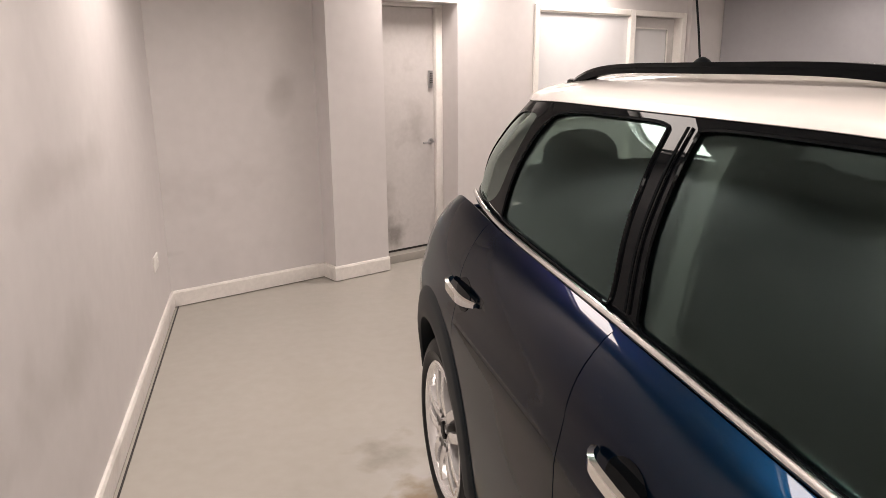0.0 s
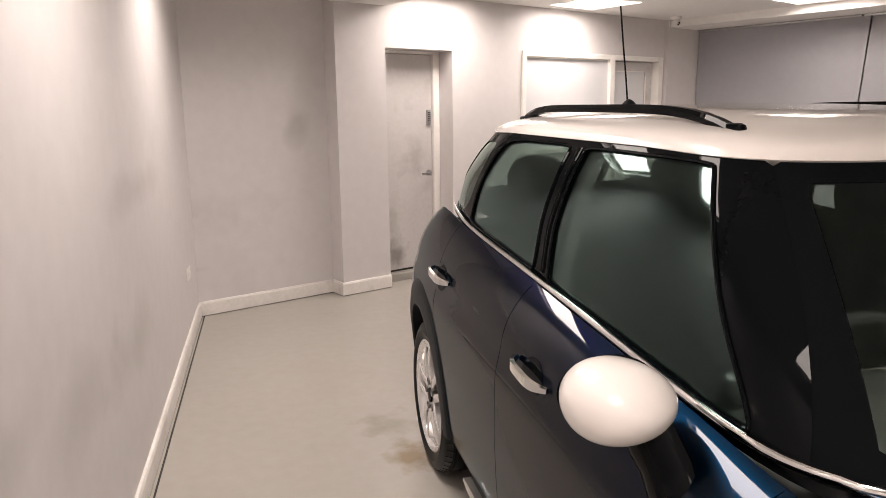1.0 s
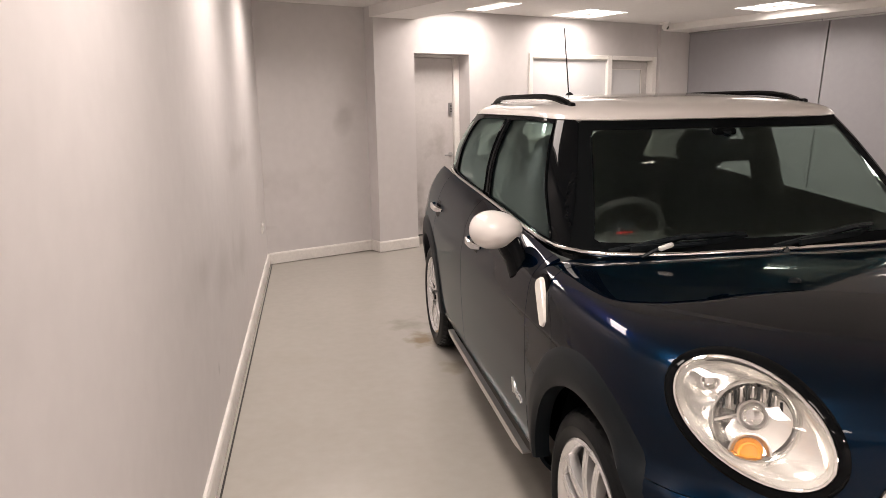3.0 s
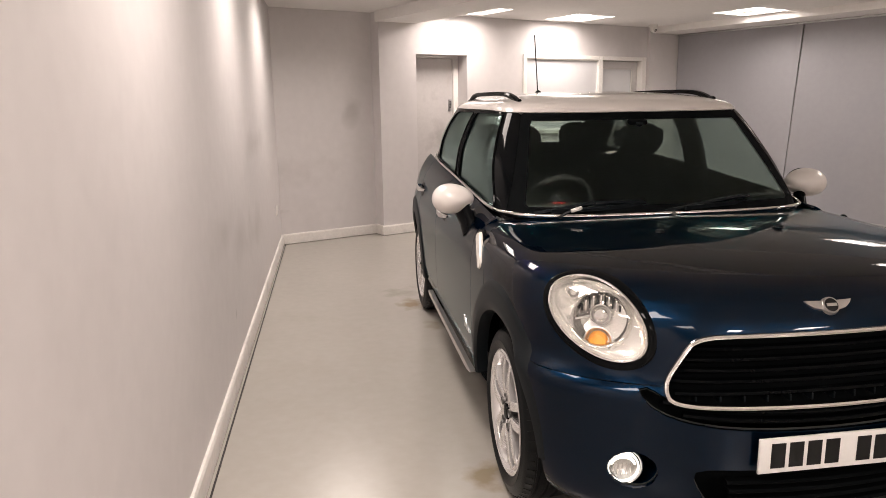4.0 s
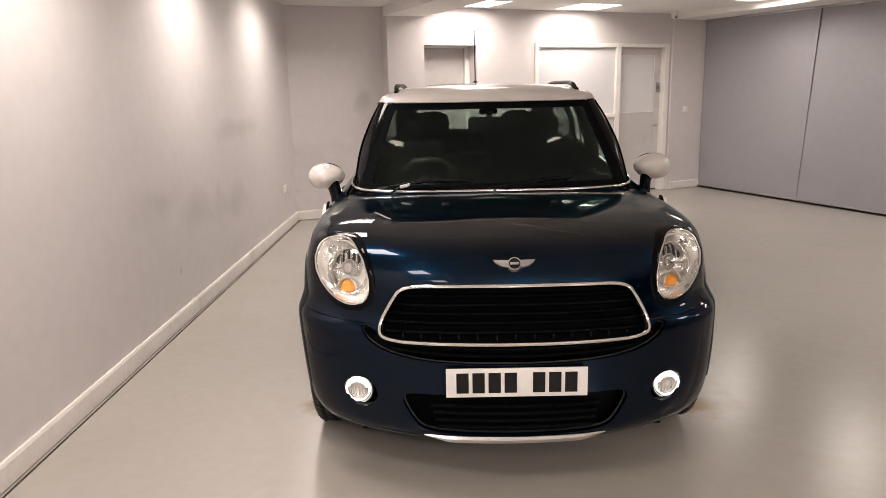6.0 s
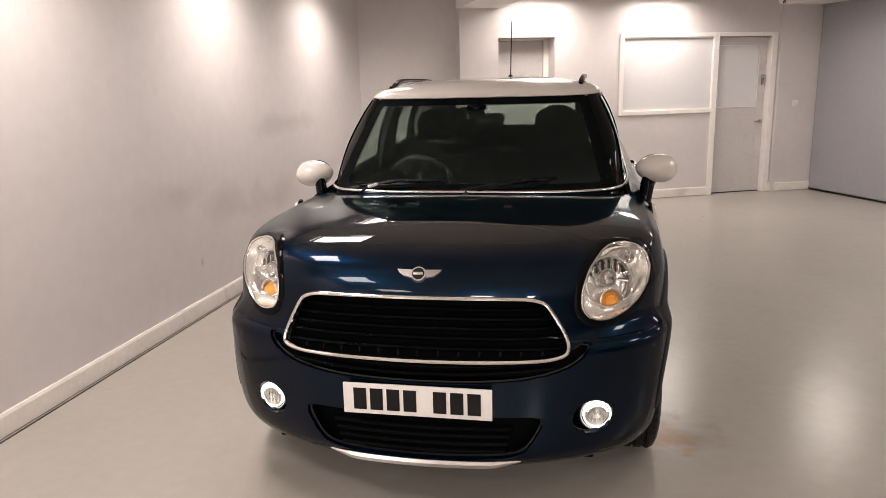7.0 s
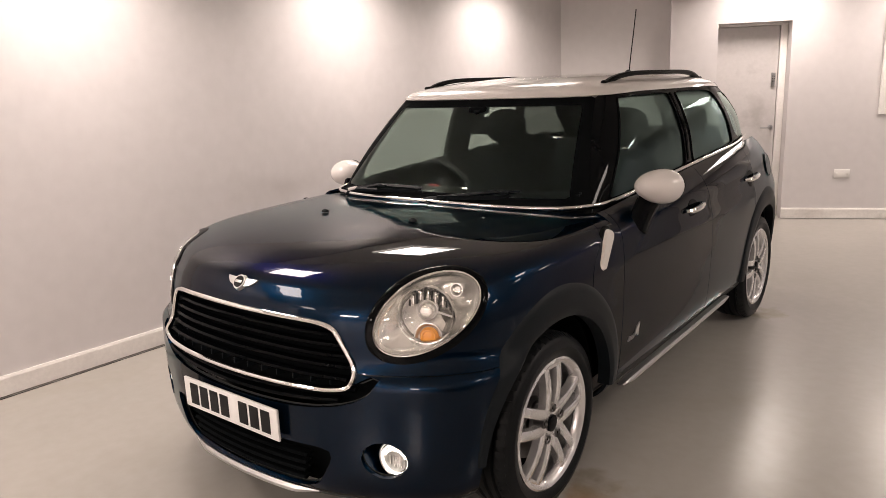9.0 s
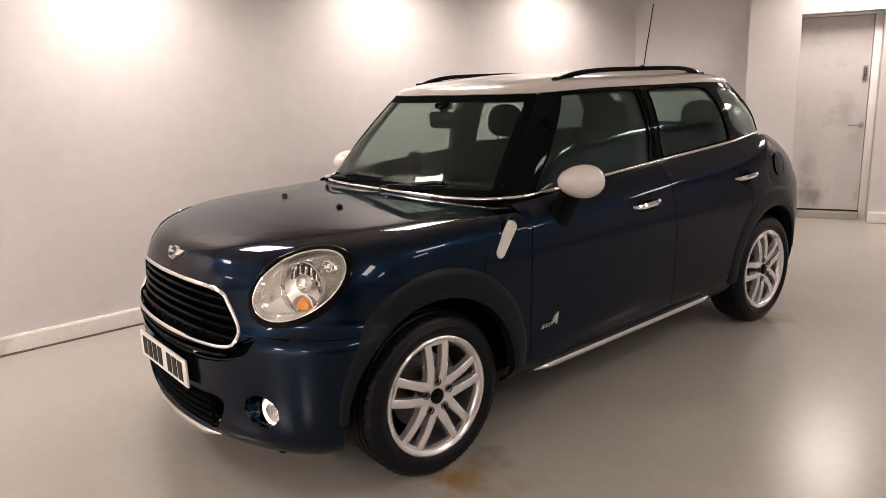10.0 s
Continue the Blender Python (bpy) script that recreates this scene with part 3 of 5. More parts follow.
for i, z in enumerate(zs):
    px, py = plan(z)
    low[i, :, 0] = half_width(z) * np.concatenate((np.interp(ft, nose_t, px), UX[len(ft):]))
    low[i, :, 1] = -front_reach(z) * np.concatenate((np.interp(ft, nose_t, py), UF[len(ft):])) + rear_reach(z) * UR
    lift = 0.075 * np.clip((0.5 - z) / 0.33, 0, 1) * np.clip((1.75 - np.abs(low[i, :, 1])) / 0.4, 0, 1)
    low[i, :, 2] = z + lift
low[-1] = np.stack((RX, RY, np.full(len(RX), Z0)), axis=1)

# bonnet: the waist ring drawn in towards the middle
cols = RY < -COWL
k = np.where(cols, (-RY - COWL) / (1.945 - COWL), 0)
fr = np.linspace(0, 1, 44)
bw = smooth_curve((0, 0.06, 0.14, 0.24, 0.36, 0.50, 0.66, 0.82, 1), (0.872, 0.862, 0.835, 0.785, 0.70, 0.57, 0.40, 0.21, 0))
bs = smooth_curve((0, 0.06, 0.14, 0.24, 0.36, 0.50, 0.66, 0.82, 1), (0.88, 0.918, 0.957, 0.982, 0.994, 1.000, 1.003, 1.004, 1.004))
bl = smooth_curve((0, 0.06, 0.14, 0.24, 0.36, 0.50, 0.66, 0.82, 1), (1.945, 1.927, 1.886, 1.82, 1.72, 1.58, 1.41, 1.21, 1.0))
bf = smooth_curve((0, 0.06, 0.14, 0.24, 0.36, 0.50, 0.66, 0.82, 1), (0.88, 0.903, 0.929, 0.951, 0.971, 0.989, 1.004, 1.011, 1.009))
nb = int(cols.sum())
top = np.zeros((len(fr), nb, 3))
for i, f in enumerate(fr):
    kk = k[:nb]
    top[i, :, 0] = RX[:nb] * bw(f) / 0.872
    y = -(COWL + (-RY[:nb] - COWL) * (bl(f) - COWL) / (1.945 - COWL))
    bow = 0.12 * (1 - np.clip(top[i, :, 0] / 0.74, 0, 1) ** 2) * (1 - kk) ** 2 * min(1.0, f / 0.2)
    top[i, :, 1] = y - bow
    top[i, :, 2] = bs(f) + (bf(f) - bs(f)) * kk ** 1.2

top[0] = low[-1, :nb]

# shoulder from the waist to the window line, behind the bonnet
sh = np.linspace(0, 1, 9)
sw = smooth_curve((0, 0.25, 0.5, 0.75, 0.9, 1), (0.872, 0.862, 0.845, 0.812, 0.785, 0.766))
sz = smooth_curve((0, 0.25, 0.5, 0.75, 0.9, 1), (0, 0.28, 0.52, 0.78, 0.93, 1.0))
c0 = nb - 1
shoulder = np.zeros((len(sh), len(UX) - c0, 3))
for i, f in enumerate(sh):
    shoulder[i, :, 0] = RX[c0:] * sw(f) / 0.872
    yy = RY[c0:]
    shoulder[i, :, 1] = np.where(yy > 0, yy * (1 - 0.05 * f), yy)
    shoulder[i, :, 2] = Z0 + (belt(yy) - Z0) * sz(f)
shoulder[0] = low[-1, c0:]


def smoothed(poly, n=60):
    """A rounded closed outline through a polygon's corners."""
    pts = [Vector(p) for p in poly]
    for _ in range(3):
        pts = [q for a, b in zip(pts, pts[1:] + pts[:1]) for q in (a * 0.75 + b * 0.25, a * 0.25 + b * 0.75)]
    return pts


def inside(poly):
    """A signed distance in a plane: negative within the outline."""
    P = np.array([(p[0], p[1]) for p in poly])
    Q = np.roll(P, -1, axis=0)
    E = Q - P
    L2 = (E**2).sum(1)
    def g(u, v):
        d = np.array((u, v)) - P
        t = np.clip((d * E).sum(1) / L2, 0, 1)
        dist = math.sqrt(((d - E * t[:, None])**2).sum(1).min())
        c = ((P[:, 1] > v) != (Q[:, 1] > v)) & (u < E[:, 0] * (v - P[:, 1]) / np.where(E[:, 1] == 0, 1e-9, E[:, 1]) + P[:, 0])
        return -dist if c.sum() % 2 else dist
    return g


def mirrored(poly):
    return list(poly) + [(-x, z) for x, z in reversed(poly)]


GRILLE = smoothed(mirrored([(0.30, 0.814), (0.42, 0.803), (0.455, 0.755), (0.515, 0.645), (0.488, 0.606), (0.30, 0.605)]))
SMILE = smoothed(mirrored([(0.30, 0.604), (0.47, 0.606), (0.53, 0.637), (0.565, 0.655), (0.586, 0.650), (0.555, 0.592), (0.46, 0.550), (0.25, 0.528)]))
INTAKE = smoothed(mirrored([(0.30, 0.403), (0.405, 0.402), (0.432, 0.385), (0.395, 0.31), (0.35, 0.250), (0.2, 0.238)]))
g_grille, g_smile, g_intake = inside(GRILLE), inside(SMILE), inside(INTAKE)
LAMP_C = Vector((0.655, nose_y(0.655, 0.825), 0.825))
LAMP_N = Vector((0.69, -0.63, 0.35)).normalized()
LAMP_T = Vector((0.675, 0.738, 0)).normalized()
LAMP_U = LAMP_N.cross(LAMP_T)
if LAMP_U.z < 0:
    LAMP_U = -LAMP_U
LAMP_A, LAMP_B, LAMP_TILT = 0.188, 0.112, radians(27)
LAMP_OFF = (0.033, 0.015)
FOG_C = Vector((0.606, nose_y(0.606, 0.382), 0.382))


def g_lamp(p, grow=0.0):
    d = Vector(p) - LAMP_C
    u, v = d.dot(LAMP_T) - LAMP_OFF[0], d.dot(LAMP_U) - LAMP_OFF[1]
    a, b = u * math.cos(LAMP_TILT) + v * math.sin(LAMP_TILT), -u * math.sin(LAMP_TILT) + v * math.cos(LAMP_TILT)
    r = math.hypot(a / (LAMP_A + grow), b / (LAMP_B + grow))
    return (r - 1) * LAMP_B if abs(d.dot(LAMP_N)) < 0.2 else 1.0


def arch(p, r):
    return math.hypot(abs(p[1]) - HUB_Y, p[2] - HUB_Z) - r if p[0] > 0.4 else 1.0


DOOR_F = smooth_curve((0.2, 0.5, 0.8, 1.0, 1.1), (-0.80, -0.81, -0.80, -0.755, -0.745))
BONNET_R = smooth_curve((0.55, 0.8, 0.95, 1.05), (-1.075, -1.065, -0.93, -0.80))
LOW_REGIONS = [
    ("wheel", lambda p: arch(p, 0.408)),
    ("grille", lambda p: g_grille(p[0], p[2]) if p[1] < -1.5 else 1.0),
    ("smile", lambda p: g_smile(p[0], p[2]) if p[1] < -1.5 else 1.0),
    ("intake", lambda p: g_intake(p[0], p[2]) if p[1] < -1.5 else 1.0),
    ("fog", lambda p: (math.hypot((p[0] - FOG_C.x + 0.014) / 1.12, p[2] - FOG_C.z) - 0.060) if p[1] < -1.4 else 1.0),
    ("lamp", lambda p: g_lamp(p)),
    ("front_bumper", lambda p: max(p[2] - 0.655, p[1] + 1.2)),
    ("bonnet", lambda p: p[1] - float(BONNET_R(p[2]))),
    ("sill", lambda p: max(p[2] - 0.335, abs(p[1]) - 1.0)),
    ("front_wing", lambda p: p[1] - float(DOOR_F(p[2]))),
    ("front_door", lambda p: p[1] - 0.25),
    ("rear_door", lambda p: max(p[1] - 1.02, 0.475 - math.hypot(p[1] - HUB_Y, p[2] - HUB_Z))),
    ("rear_bumper", lambda p: max(p[2] - 0.62, 1.35 - p[1])),
    ("tailgate", lambda p: max(1.70 - p[1], p[0] - 0.60)),
]


class Shell:
    """Half a car skin, cut into panels by signed regions; panels are then linked one by one."""
    def __init__(self, grids, regions, default):
        self.verts, self.quads, self.labels = [], [], []
        self.regions = dict(regions)
        order = [n for n, _ in regions]
        index = {}
        for g in grids:
            R, C = g.shape[:2]
            ids = np.zeros((R, C), int)
            for i in range(R):
                for j in range(C):
                    key = tuple(np.round(g[i, j], 5))
                    if key not in index:
                        index[key] = len(self.verts)
                        self.verts.append(Vector(g[i, j]))
                    ids[i, j] = index[key]
            for i in range(R - 1):
                for j in range(C - 1):
                    q = [ids[i, j], ids[i, j + 1], ids[i + 1, j + 1], ids[i + 1, j]]
                    q = [v for n, v in enumerate(q) if v not in q[:n]]
                    if len(q) > 2:
                        self.quads.append(q)
        for q in self.quads:
            c = sum((self.verts[v] for v in q), Vector()) / len(q)
            self.labels.append(next((n for n, g in regions if g(c) < 0), default))
        normals = [Vector() for _ in self.verts]
        near = [set() for _ in self.verts]
        for q, l in zip(self.quads, self.labels):
            a, b, c = (self.verts[v] for v in q[:3])
            n = (b - a).cross(c - a)
            for v in q:
                normals[v] += n
                near[v].add(l)
        self.normals = [n.normalized() for n in normals]
        for v, ls in enumerate(near):
            ls = [l for l in order if l in ls]
            if len(near[v]) < 2 or not ls:
                continue
            g, p, start = self.regions[ls[0]], self.verts[v].copy(), self.verts[v].copy()
            for _ in range(3):
                val = g(p)
                h = 1e-3
                grad = Vector([(g(p + d) - g(p - d)) / (2 * h) for d in (Vector((h, 0, 0)), Vector((0, h, 0)), Vector((0, 0, h)))])
                grad -= self.normals[v] * grad.dot(self.normals[v])
                if grad.length < 0.05:
                    break
                p -= grad * max(-0.01, min(0.01, val / grad.length_squared))
            if (p - start).length < 0.022:
                if start.x < 1e-6:
                    p.x = 0
                self.verts[v] = p

    def panel(self, labels, sides="join", offset=0.0, gap=0.002, lip=0.012):
        """A bmesh of the panels with these labels: sides is 'join' (both halves), 'left' (x > 0) or 'right'."""
        bm = bmesh.new()
        made = {}
        def vert(v, s):
            if (v, s) not in made:
                p = self.verts[v] - self.normals[v] * offset * SIGN
                made[v, s] = bm.verts.new((p.x * s, p.y, p.z))
            return made[v, s]
        for s in ((1, -1) if sides == "join" else (1,) if sides == "left" else (-1,)):
            for q, l in zip(self.quads, self.labels):
                if l in labels:
                    f = [vert(v, s) for v in q]
                    try:
                        bm.faces.new(f if s * SIGN > 0 else f[::-1])
                    except ValueError:
                        pass
        if sides == "join":
            bmesh.ops.remove_doubles(bm, verts=[v for v in bm.verts if abs(v.co.x) < 1e-5], dist=2e-5)
        bm.normal_update()
        if gap > 0:
            move = {}
            for v in bm.verts:
                if v.is_boundary:
                    inner = [e.other_vert(v).co for e in v.link_edges if not e.is_boundary]
                    if inner:
                        d = sum(inner, Vector()) / len(inner) - v.co
                        if d.length > 1e-6:
                            move[v] = d.normalized() * gap
            for v, d in move.items():
                v.co += d
        if lip > 0:
            edges = [e for e in bm.edges if e.is_boundary]
            nrm = {v: v.normal.copy() for e in edges for v in e.verts}
            pos = {v.co.copy().freeze(): n for v, n in nrm.items()}
            out = bmesh.ops.extrude_edge_only(bm, edges=edges)
            for v in out["geom"]:
                if isinstance(v, bmesh.types.BMVert):
                    v.co -= pos.get(v.co.copy().freeze(), Vector()) * lip
        return bm


SIGN = 1
body = Shell([low, top, shoulder], LOW_REGIONS, "quarter")
# turn the skin's outside outwards
probe = next(i for i, v in enumerate(body.verts) if v.x > 0.86 and abs(v.y) < 0.3 and v.z > 0.6)
SIGN = 1 if body.normals[probe].x > 0 else -1

car = new("car")
tagged(car, "dark blue five-door crossover car with a white roof, parked", "car")
part("bonnet", body.panel(["bonnet"]), BLUE, car, "dark blue clamshell bonnet")
part("front_bumper", body.panel(["front_bumper"]), BLUE, car, "dark blue front bumper")
for side, s in (("left", 1), ("right", -1)):
    part("front_wing", body.panel(["front_wing"], side), BLUE, car)
    part("front_door", body.panel(["front_door"], side), BLUE, car)
    part("rear_door", body.panel(["rear_door"], side), BLUE, car)
    part("rear_quarter", body.panel(["quarter"], side), BLUE, car)
    part("sill", body.panel(["sill"], side), PLASTIC, car, "black plastic sill")
part("rear_bumper", body.panel(["rear_bumper"]), BLUE, car)
part("tailgate", body.panel(["tailgate"]), BLUE, car)
SOLID = ["bonnet", "front_bumper", "front_wing", "front_door", "rear_door", "quarter", "sill", "rear_bumper", "tailgate"]
part("inner_shell", body.panel(SOLID, "join", 0.022, 0, 0), CABIN, car, "dark inner body shell")
part("underbody", box(-0.6, 0.6, -1.85, 1.8, 0.19, 0.23, 0.01), LINER, car)

# wheel wells and arch cladding
def along_arch(y0, r0, r1, out0, out1, s, a0, a1, n=56):
    """A band round a wheel opening, on the car's side and standing a little out of it."""
    bm = bmesh.new()
    rows = []
    for i in range(n + 1):
        a = radians(a0 + (a1 - a0) * i / n)
        row = []
        for j in range(7):
            f = j / 6
            front = max(0.0, math.cos(a) * (1 if y0 > 0 else -1))
            wide = 0.058 + (r1 - r0 - 0.058) * max(0.0, math.sin(a)) ** 0.6
            wide *= 1 - 0.5 * front ** 2
            r = r0 + wide * f
            y, z = y0 + r * math.cos(a), HUB_Z + r * math.sin(a)
            zz = max(z, 0.255)
            x = side_x(y, min(zz, 0.87)) + (out0 + (out1 - out0) * f) * (1 - 0.6 * front ** 2) - 0.012 * (2 * f - 1) ** 6
            row.append(bm.verts.new((s * x, y, zz)))
        inner = row[0].co.copy()
        row.insert(0, bm.verts.new((inner.x - s * 0.05, inner.y, inner.z)))
        last = row[-1].co.copy()
        row.append(bm.verts.new((last.x - s * 0.02, last.y, last.z)))
        rows.append(row)
    for r_a, r_b in zip(rows, rows[1:]):
        for u in range(len(r_a) - 1):
            bm.faces.new((r_a[u], r_a[u + 1], r_b[u + 1], r_b[u]))
    bmesh.ops.recalc_face_normals(bm, faces=bm.faces[:])
    return bm


for y0 in (-HUB_Y, HUB_Y):
    for s in (1, -1):
        part("wheel_arch_trim", along_arch(y0, 0.396, 0.522, 0.016, 0.006, s, *((1, 178) if y0 < 0 else (10, 179))), PLASTIC, car, "black plastic wheel arch trim")
        bm = bmesh.new()
        ring = [[bm.verts.new((s * x, y0 + 0.412 * math.cos(radians(a)), max(0.32, HUB_Z + 0.412 * math.sin(radians(a))))) for a in range(0, 181, 10)] for x in (0.52, 0.79)]
        for u in range(len(ring[0]) - 1):
            bm.faces.new((ring[0][u], ring[0][u + 1], ring[1][u + 1], ring[1][u]))
        bm.faces.new(ring[0])
        part("wheel_well", bm, LINER, car)

# greenhouse
GY = 0.5
gx, gy = unit_quarter(4.0, 12.0, 0.76, 1.42, 0.018)
hx, hy = unit_quarter(2.6, 3.5, 0.76, 1.25, 0.022)
VX = np.concatenate((gx, hx[::-1][1:]))
VF = np.concatenate((gy, np.zeros(len(hx) - 1)))
VR = np.concatenate((np.zeros(len(gx)), hy[::-1][1:]))
g_w = smooth_curve((0, 0.4, 0.75, 1), (0.757, 0.7345, 0.684, 0.628))
g_f = smooth_curve((0, 0.5, 1), (1.42, 1.195, 0.965))
g_r = smooth_curve((0, 0.5, 1), (1.40, 1.295, 1.125))
g_t = smooth_curve((-0.5, 0.0, 0.8, 1.2, 1.6), (1.442, 1.456, 1.456, 1.445, 1.42))
rows = []
for f in np.linspace(0, 1, 26):
    x, y = g_w(f) * VX, GY - g_f(f) * VF + g_r(f) * VR
    yt = GY - g_f(1) * VF + g_r(1) * VR
    yb = GY - g_f(0) * VF + g_r(0) * VR
    zb, zt = belt(yb) - 0.018, g_t(yt)
    rows.append(np.stack((x, y, zb + (zt - zb) * f), axis=1))
rk = smooth_curve((0, 0.1, 0.22, 0.4, 0.6, 0.8, 1), (1, 0.985, 0.95, 0.84, 0.62, 0.33, 0))
rz = smooth_curve((0, 0.1, 0.22, 0.4, 0.6, 0.8, 1), (0, 0.018, 0.034, 0.055, 0.076, 0.088, 0.092))
roof_rows = []
edge = rows[-1]
for f in np.linspace(0, 1, 24):
    roof_rows.append(np.stack((edge[:, 0] * rk(f), 0.56 + (edge[:, 1] - 0.56) * rk(f), edge[:, 2] + (1.456 - edge[:, 2]) * (1 - rk(f)) + rz(f)), axis=1))


def window(poly):
    g = inside(smoothed(poly))
    return lambda p: g(p[1], p[2]) if p[0] > 0.3 else 1.0


W_FRONT = [(-0.64, 1.03), (-0.50, 1.20), (-0.325, 1.425), (-0.31, 1.438), (-0.1, 1.441), (0.218, 1.441), (0.225, 1.42), (0.206, 1.1), (0.204, 1.085), (0.12, 1.079), (-0.3, 1.052), (-0.6, 1.03)]
W_REAR = [(0.296, 1.094), (0.318, 1.42), (0.324, 1.441), (0.5, 1.441), (0.82, 1.438), (0.905, 1.40), (0.965, 1.20), (0.985, 1.14), (0.97, 1.13), (0.6, 1.108), (0.35, 1.094)]
W_QUARTER = [(1.04, 1.140), (0.985, 1.40), (1.0, 1.42), (1.13, 1.42), (1.27, 1.405), (1.38, 1.29), (1.51, 1.16), (1.49, 1.142)]
GLASS_REGIONS = [
    ("windscreen", lambda p: max(p[0] - (0.645 - 0.30 * (p[2] - 1.0)), p[1] + 0.28, 1.045 - p[2], p[2] - 1.41)),
    ("frit", lambda p: max(p[0] - (0.712 - 0.36 * (p[2] - 1.0)), p[1] + 0.28, 1.0 - p[2] if p[2] < 1.0 else p[2] - 1.437)),
    ("front_window", window(W_FRONT)),
    ("rear_window", window(W_REAR)),
    ("quarter_window", window(W_QUARTER)),
    ("back_window", lambda p: max(1.42 - p[1], p[0] - 0.48, 1.17 - p[2], p[2] - 1.40)),
]
green = Shell([np.array(rows)], GLASS_REGIONS, "pillar")
roof = Shell([np.array(roof_rows)], [], "roof")
screen_ = part("windscreen", green.panel(["windscreen"], "join", 0.002, 0.001, 0), WINDSCREEN, car, "clear raked windscreen")
part("windscreen_border", green.panel(["frit"], "join", 0.002, 0.0, 0.006), LINER, screen_, "black printed border behind the glass")
for side in ("left", "right"):
    for n in ("front_window", "rear_window", "quarter_window"):
        part(n, green.panel([n], side, 0.004, 0.0, 0), DARKGLASS if n == "quarter_window" else SIDEGLASS, car, "dark quarter window" if n == "quarter_window" else "tinted side window")
part("back_window", green.panel(["back_window"], "join", 0.004, 0, 0), SIDEGLASS, car)
for pane in car.children:
    if pane.data.materials[0] in (WINDSCREEN, SIDEGLASS, DARKGLASS):
        pane.visible_shadow = False
part("window_frame", green.panel(["pillar"], "join", 0.0, 0.0, 0.02), GLOSSBLACK, car, "gloss black window pillars")
part("roof", roof.panel(["roof"], "join", -0.004, 0.0, 0.02), ROOFWHITE, car, "white roof")
part("headlining", roof.panel(["roof"], "join", 0.03, 0.0, 0.0), LINER, car)

# chrome line round the windows and along the windscreen's foot
base = rows[1]
chain = [Vector((x, y, z + 0.016 - 0.004 * min(1.0, max(0.0, (y + 0.8) / 0.1)))) for x, y, z in base if y < 1.40]
left_line = [p + Vector((0.010 if p.x > 0.6 else 0.0, -0.012 if p.x < 0.68 else 0, 0.0)) for p in chain]
full = [Vector((-p.x, p.y, p.z)) for p in reversed(left_line[1:])] + left_line
part("chrome_trim", sweep(full, rounded(0.007, 0.009, 10)), CHROME, car, "chrome window line trim")
for s in (1, -1):
    # black seals round the side glass
    for poly in (W_FRONT, W_REAR):
        pts = []
        for q in smoothed(poly):
            zb = float(belt(q.x)) - 0.018
            f = min(1, max(0, (q.y - zb) / (float(g_t(q.x)) - zb)))
            yy = q.x - GY
            l, pe, qe = (float(g_f(f)), 4.0, 12.0) if yy < 0 else (float(g_r(f)), 2.6, 3.5)
            x = float(g_w(f)) * max(0.0, 1 - min(1, abs(yy) / l) ** qe) ** (1 / pe)
            pts.append((s * (x + 0.001), q.x, q.y))
        part("window_seal", sweep(pts, rounded(0.004, 0.005, 6), True, ups=[(s, 0, 0.25)] * len(pts)), GLOSSBLACK, car)

# the gap between the doors, up the pillar
for s in (1, -1):
    pts = []
    for z in np.linspace(1.10, 1.438, 12):
        y = 0.252 + 0.03 * (z - 1.10)
        f = (z - (float(belt(y)) - 0.018)) / (float(g_t(y)) - float(belt(y)) + 0.018)
        pts.append((s * (float(g_w(f)) + 0.0005), y, z))
    seam = part("door_seam", sweep(pts, [(-0.0035, -0.003), (0.0035, -0.003), (0.0035, 0.002), (-0.0035, 0.002)], ups=[(s, 0, 0.4)] * 12), LINER, car, "dark gap between the doors")
    part("seam_bead", sweep([(x + s * 0.001, y - 0.013, z) for x, y, z in pts], rounded(0.0035, 0.0035, 6), ups=[(s, 0, 0.4)] * 12), GLOSSBLACK, seam)

# roof rails
for s in (1, -1):
    pts, ups = [], []
    for t in np.linspace(0, 1, 28):
        y = -0.285 + 1.36 * t
        z = 1.474 + 0.068 * (1 - abs(2 * t - 1) ** 5)
        pts.append((s * (0.516 + 0.024 * (1 - (2 * t - 1) ** 2)), y, z))
    bm = sweep(pts, [(-0.012, -0.012), (0.012, -0.012), (0.015, 0.001), (0.009, 0.010), (-0.009, 0.010), (-0.015, 0.001)])
    rail = part("roof_rail", bm, GLOSSBLACK, car, "gloss black roof rail")
    for y, half, top in ((-0.225, 0.042, 1.512), (1.012, 0.042, 1.512)):
        part("rail_foot", box(s * 0.522 - 0.012, s * 0.522 + 0.012, y - half, y + half, 1.470, top, 0.010), GLOSSBLACK, rail)

# aerial
ant = part("aerial_base", lathe([(0.0, 0.034), (0.012, 0.032), (0.026, 0.02), (0.034, 0.008), (0.036, 0)], 20, "Z"), PLASTIC, car, matrix=Matrix.Translation((0, 1.20, 1.536)) @ Matrix.Diagonal((0.8, 1.5, 1, 1)))
part("aerial_stem", sweep([(0, 1.212, 1.56), (0, 1.228, 1.64)], rounded(0.0065, 0.0065, 8)), PLASTIC, ant)
part("aerial", sweep([(0, 1.215, 1.565), (0, 1.235, 1.66), (0, 1.27, 1.80), (0, 1.305, 1.955)], rounded(0.004, 0.004, 6)), PLASTIC, car, "thin black roof aerial")

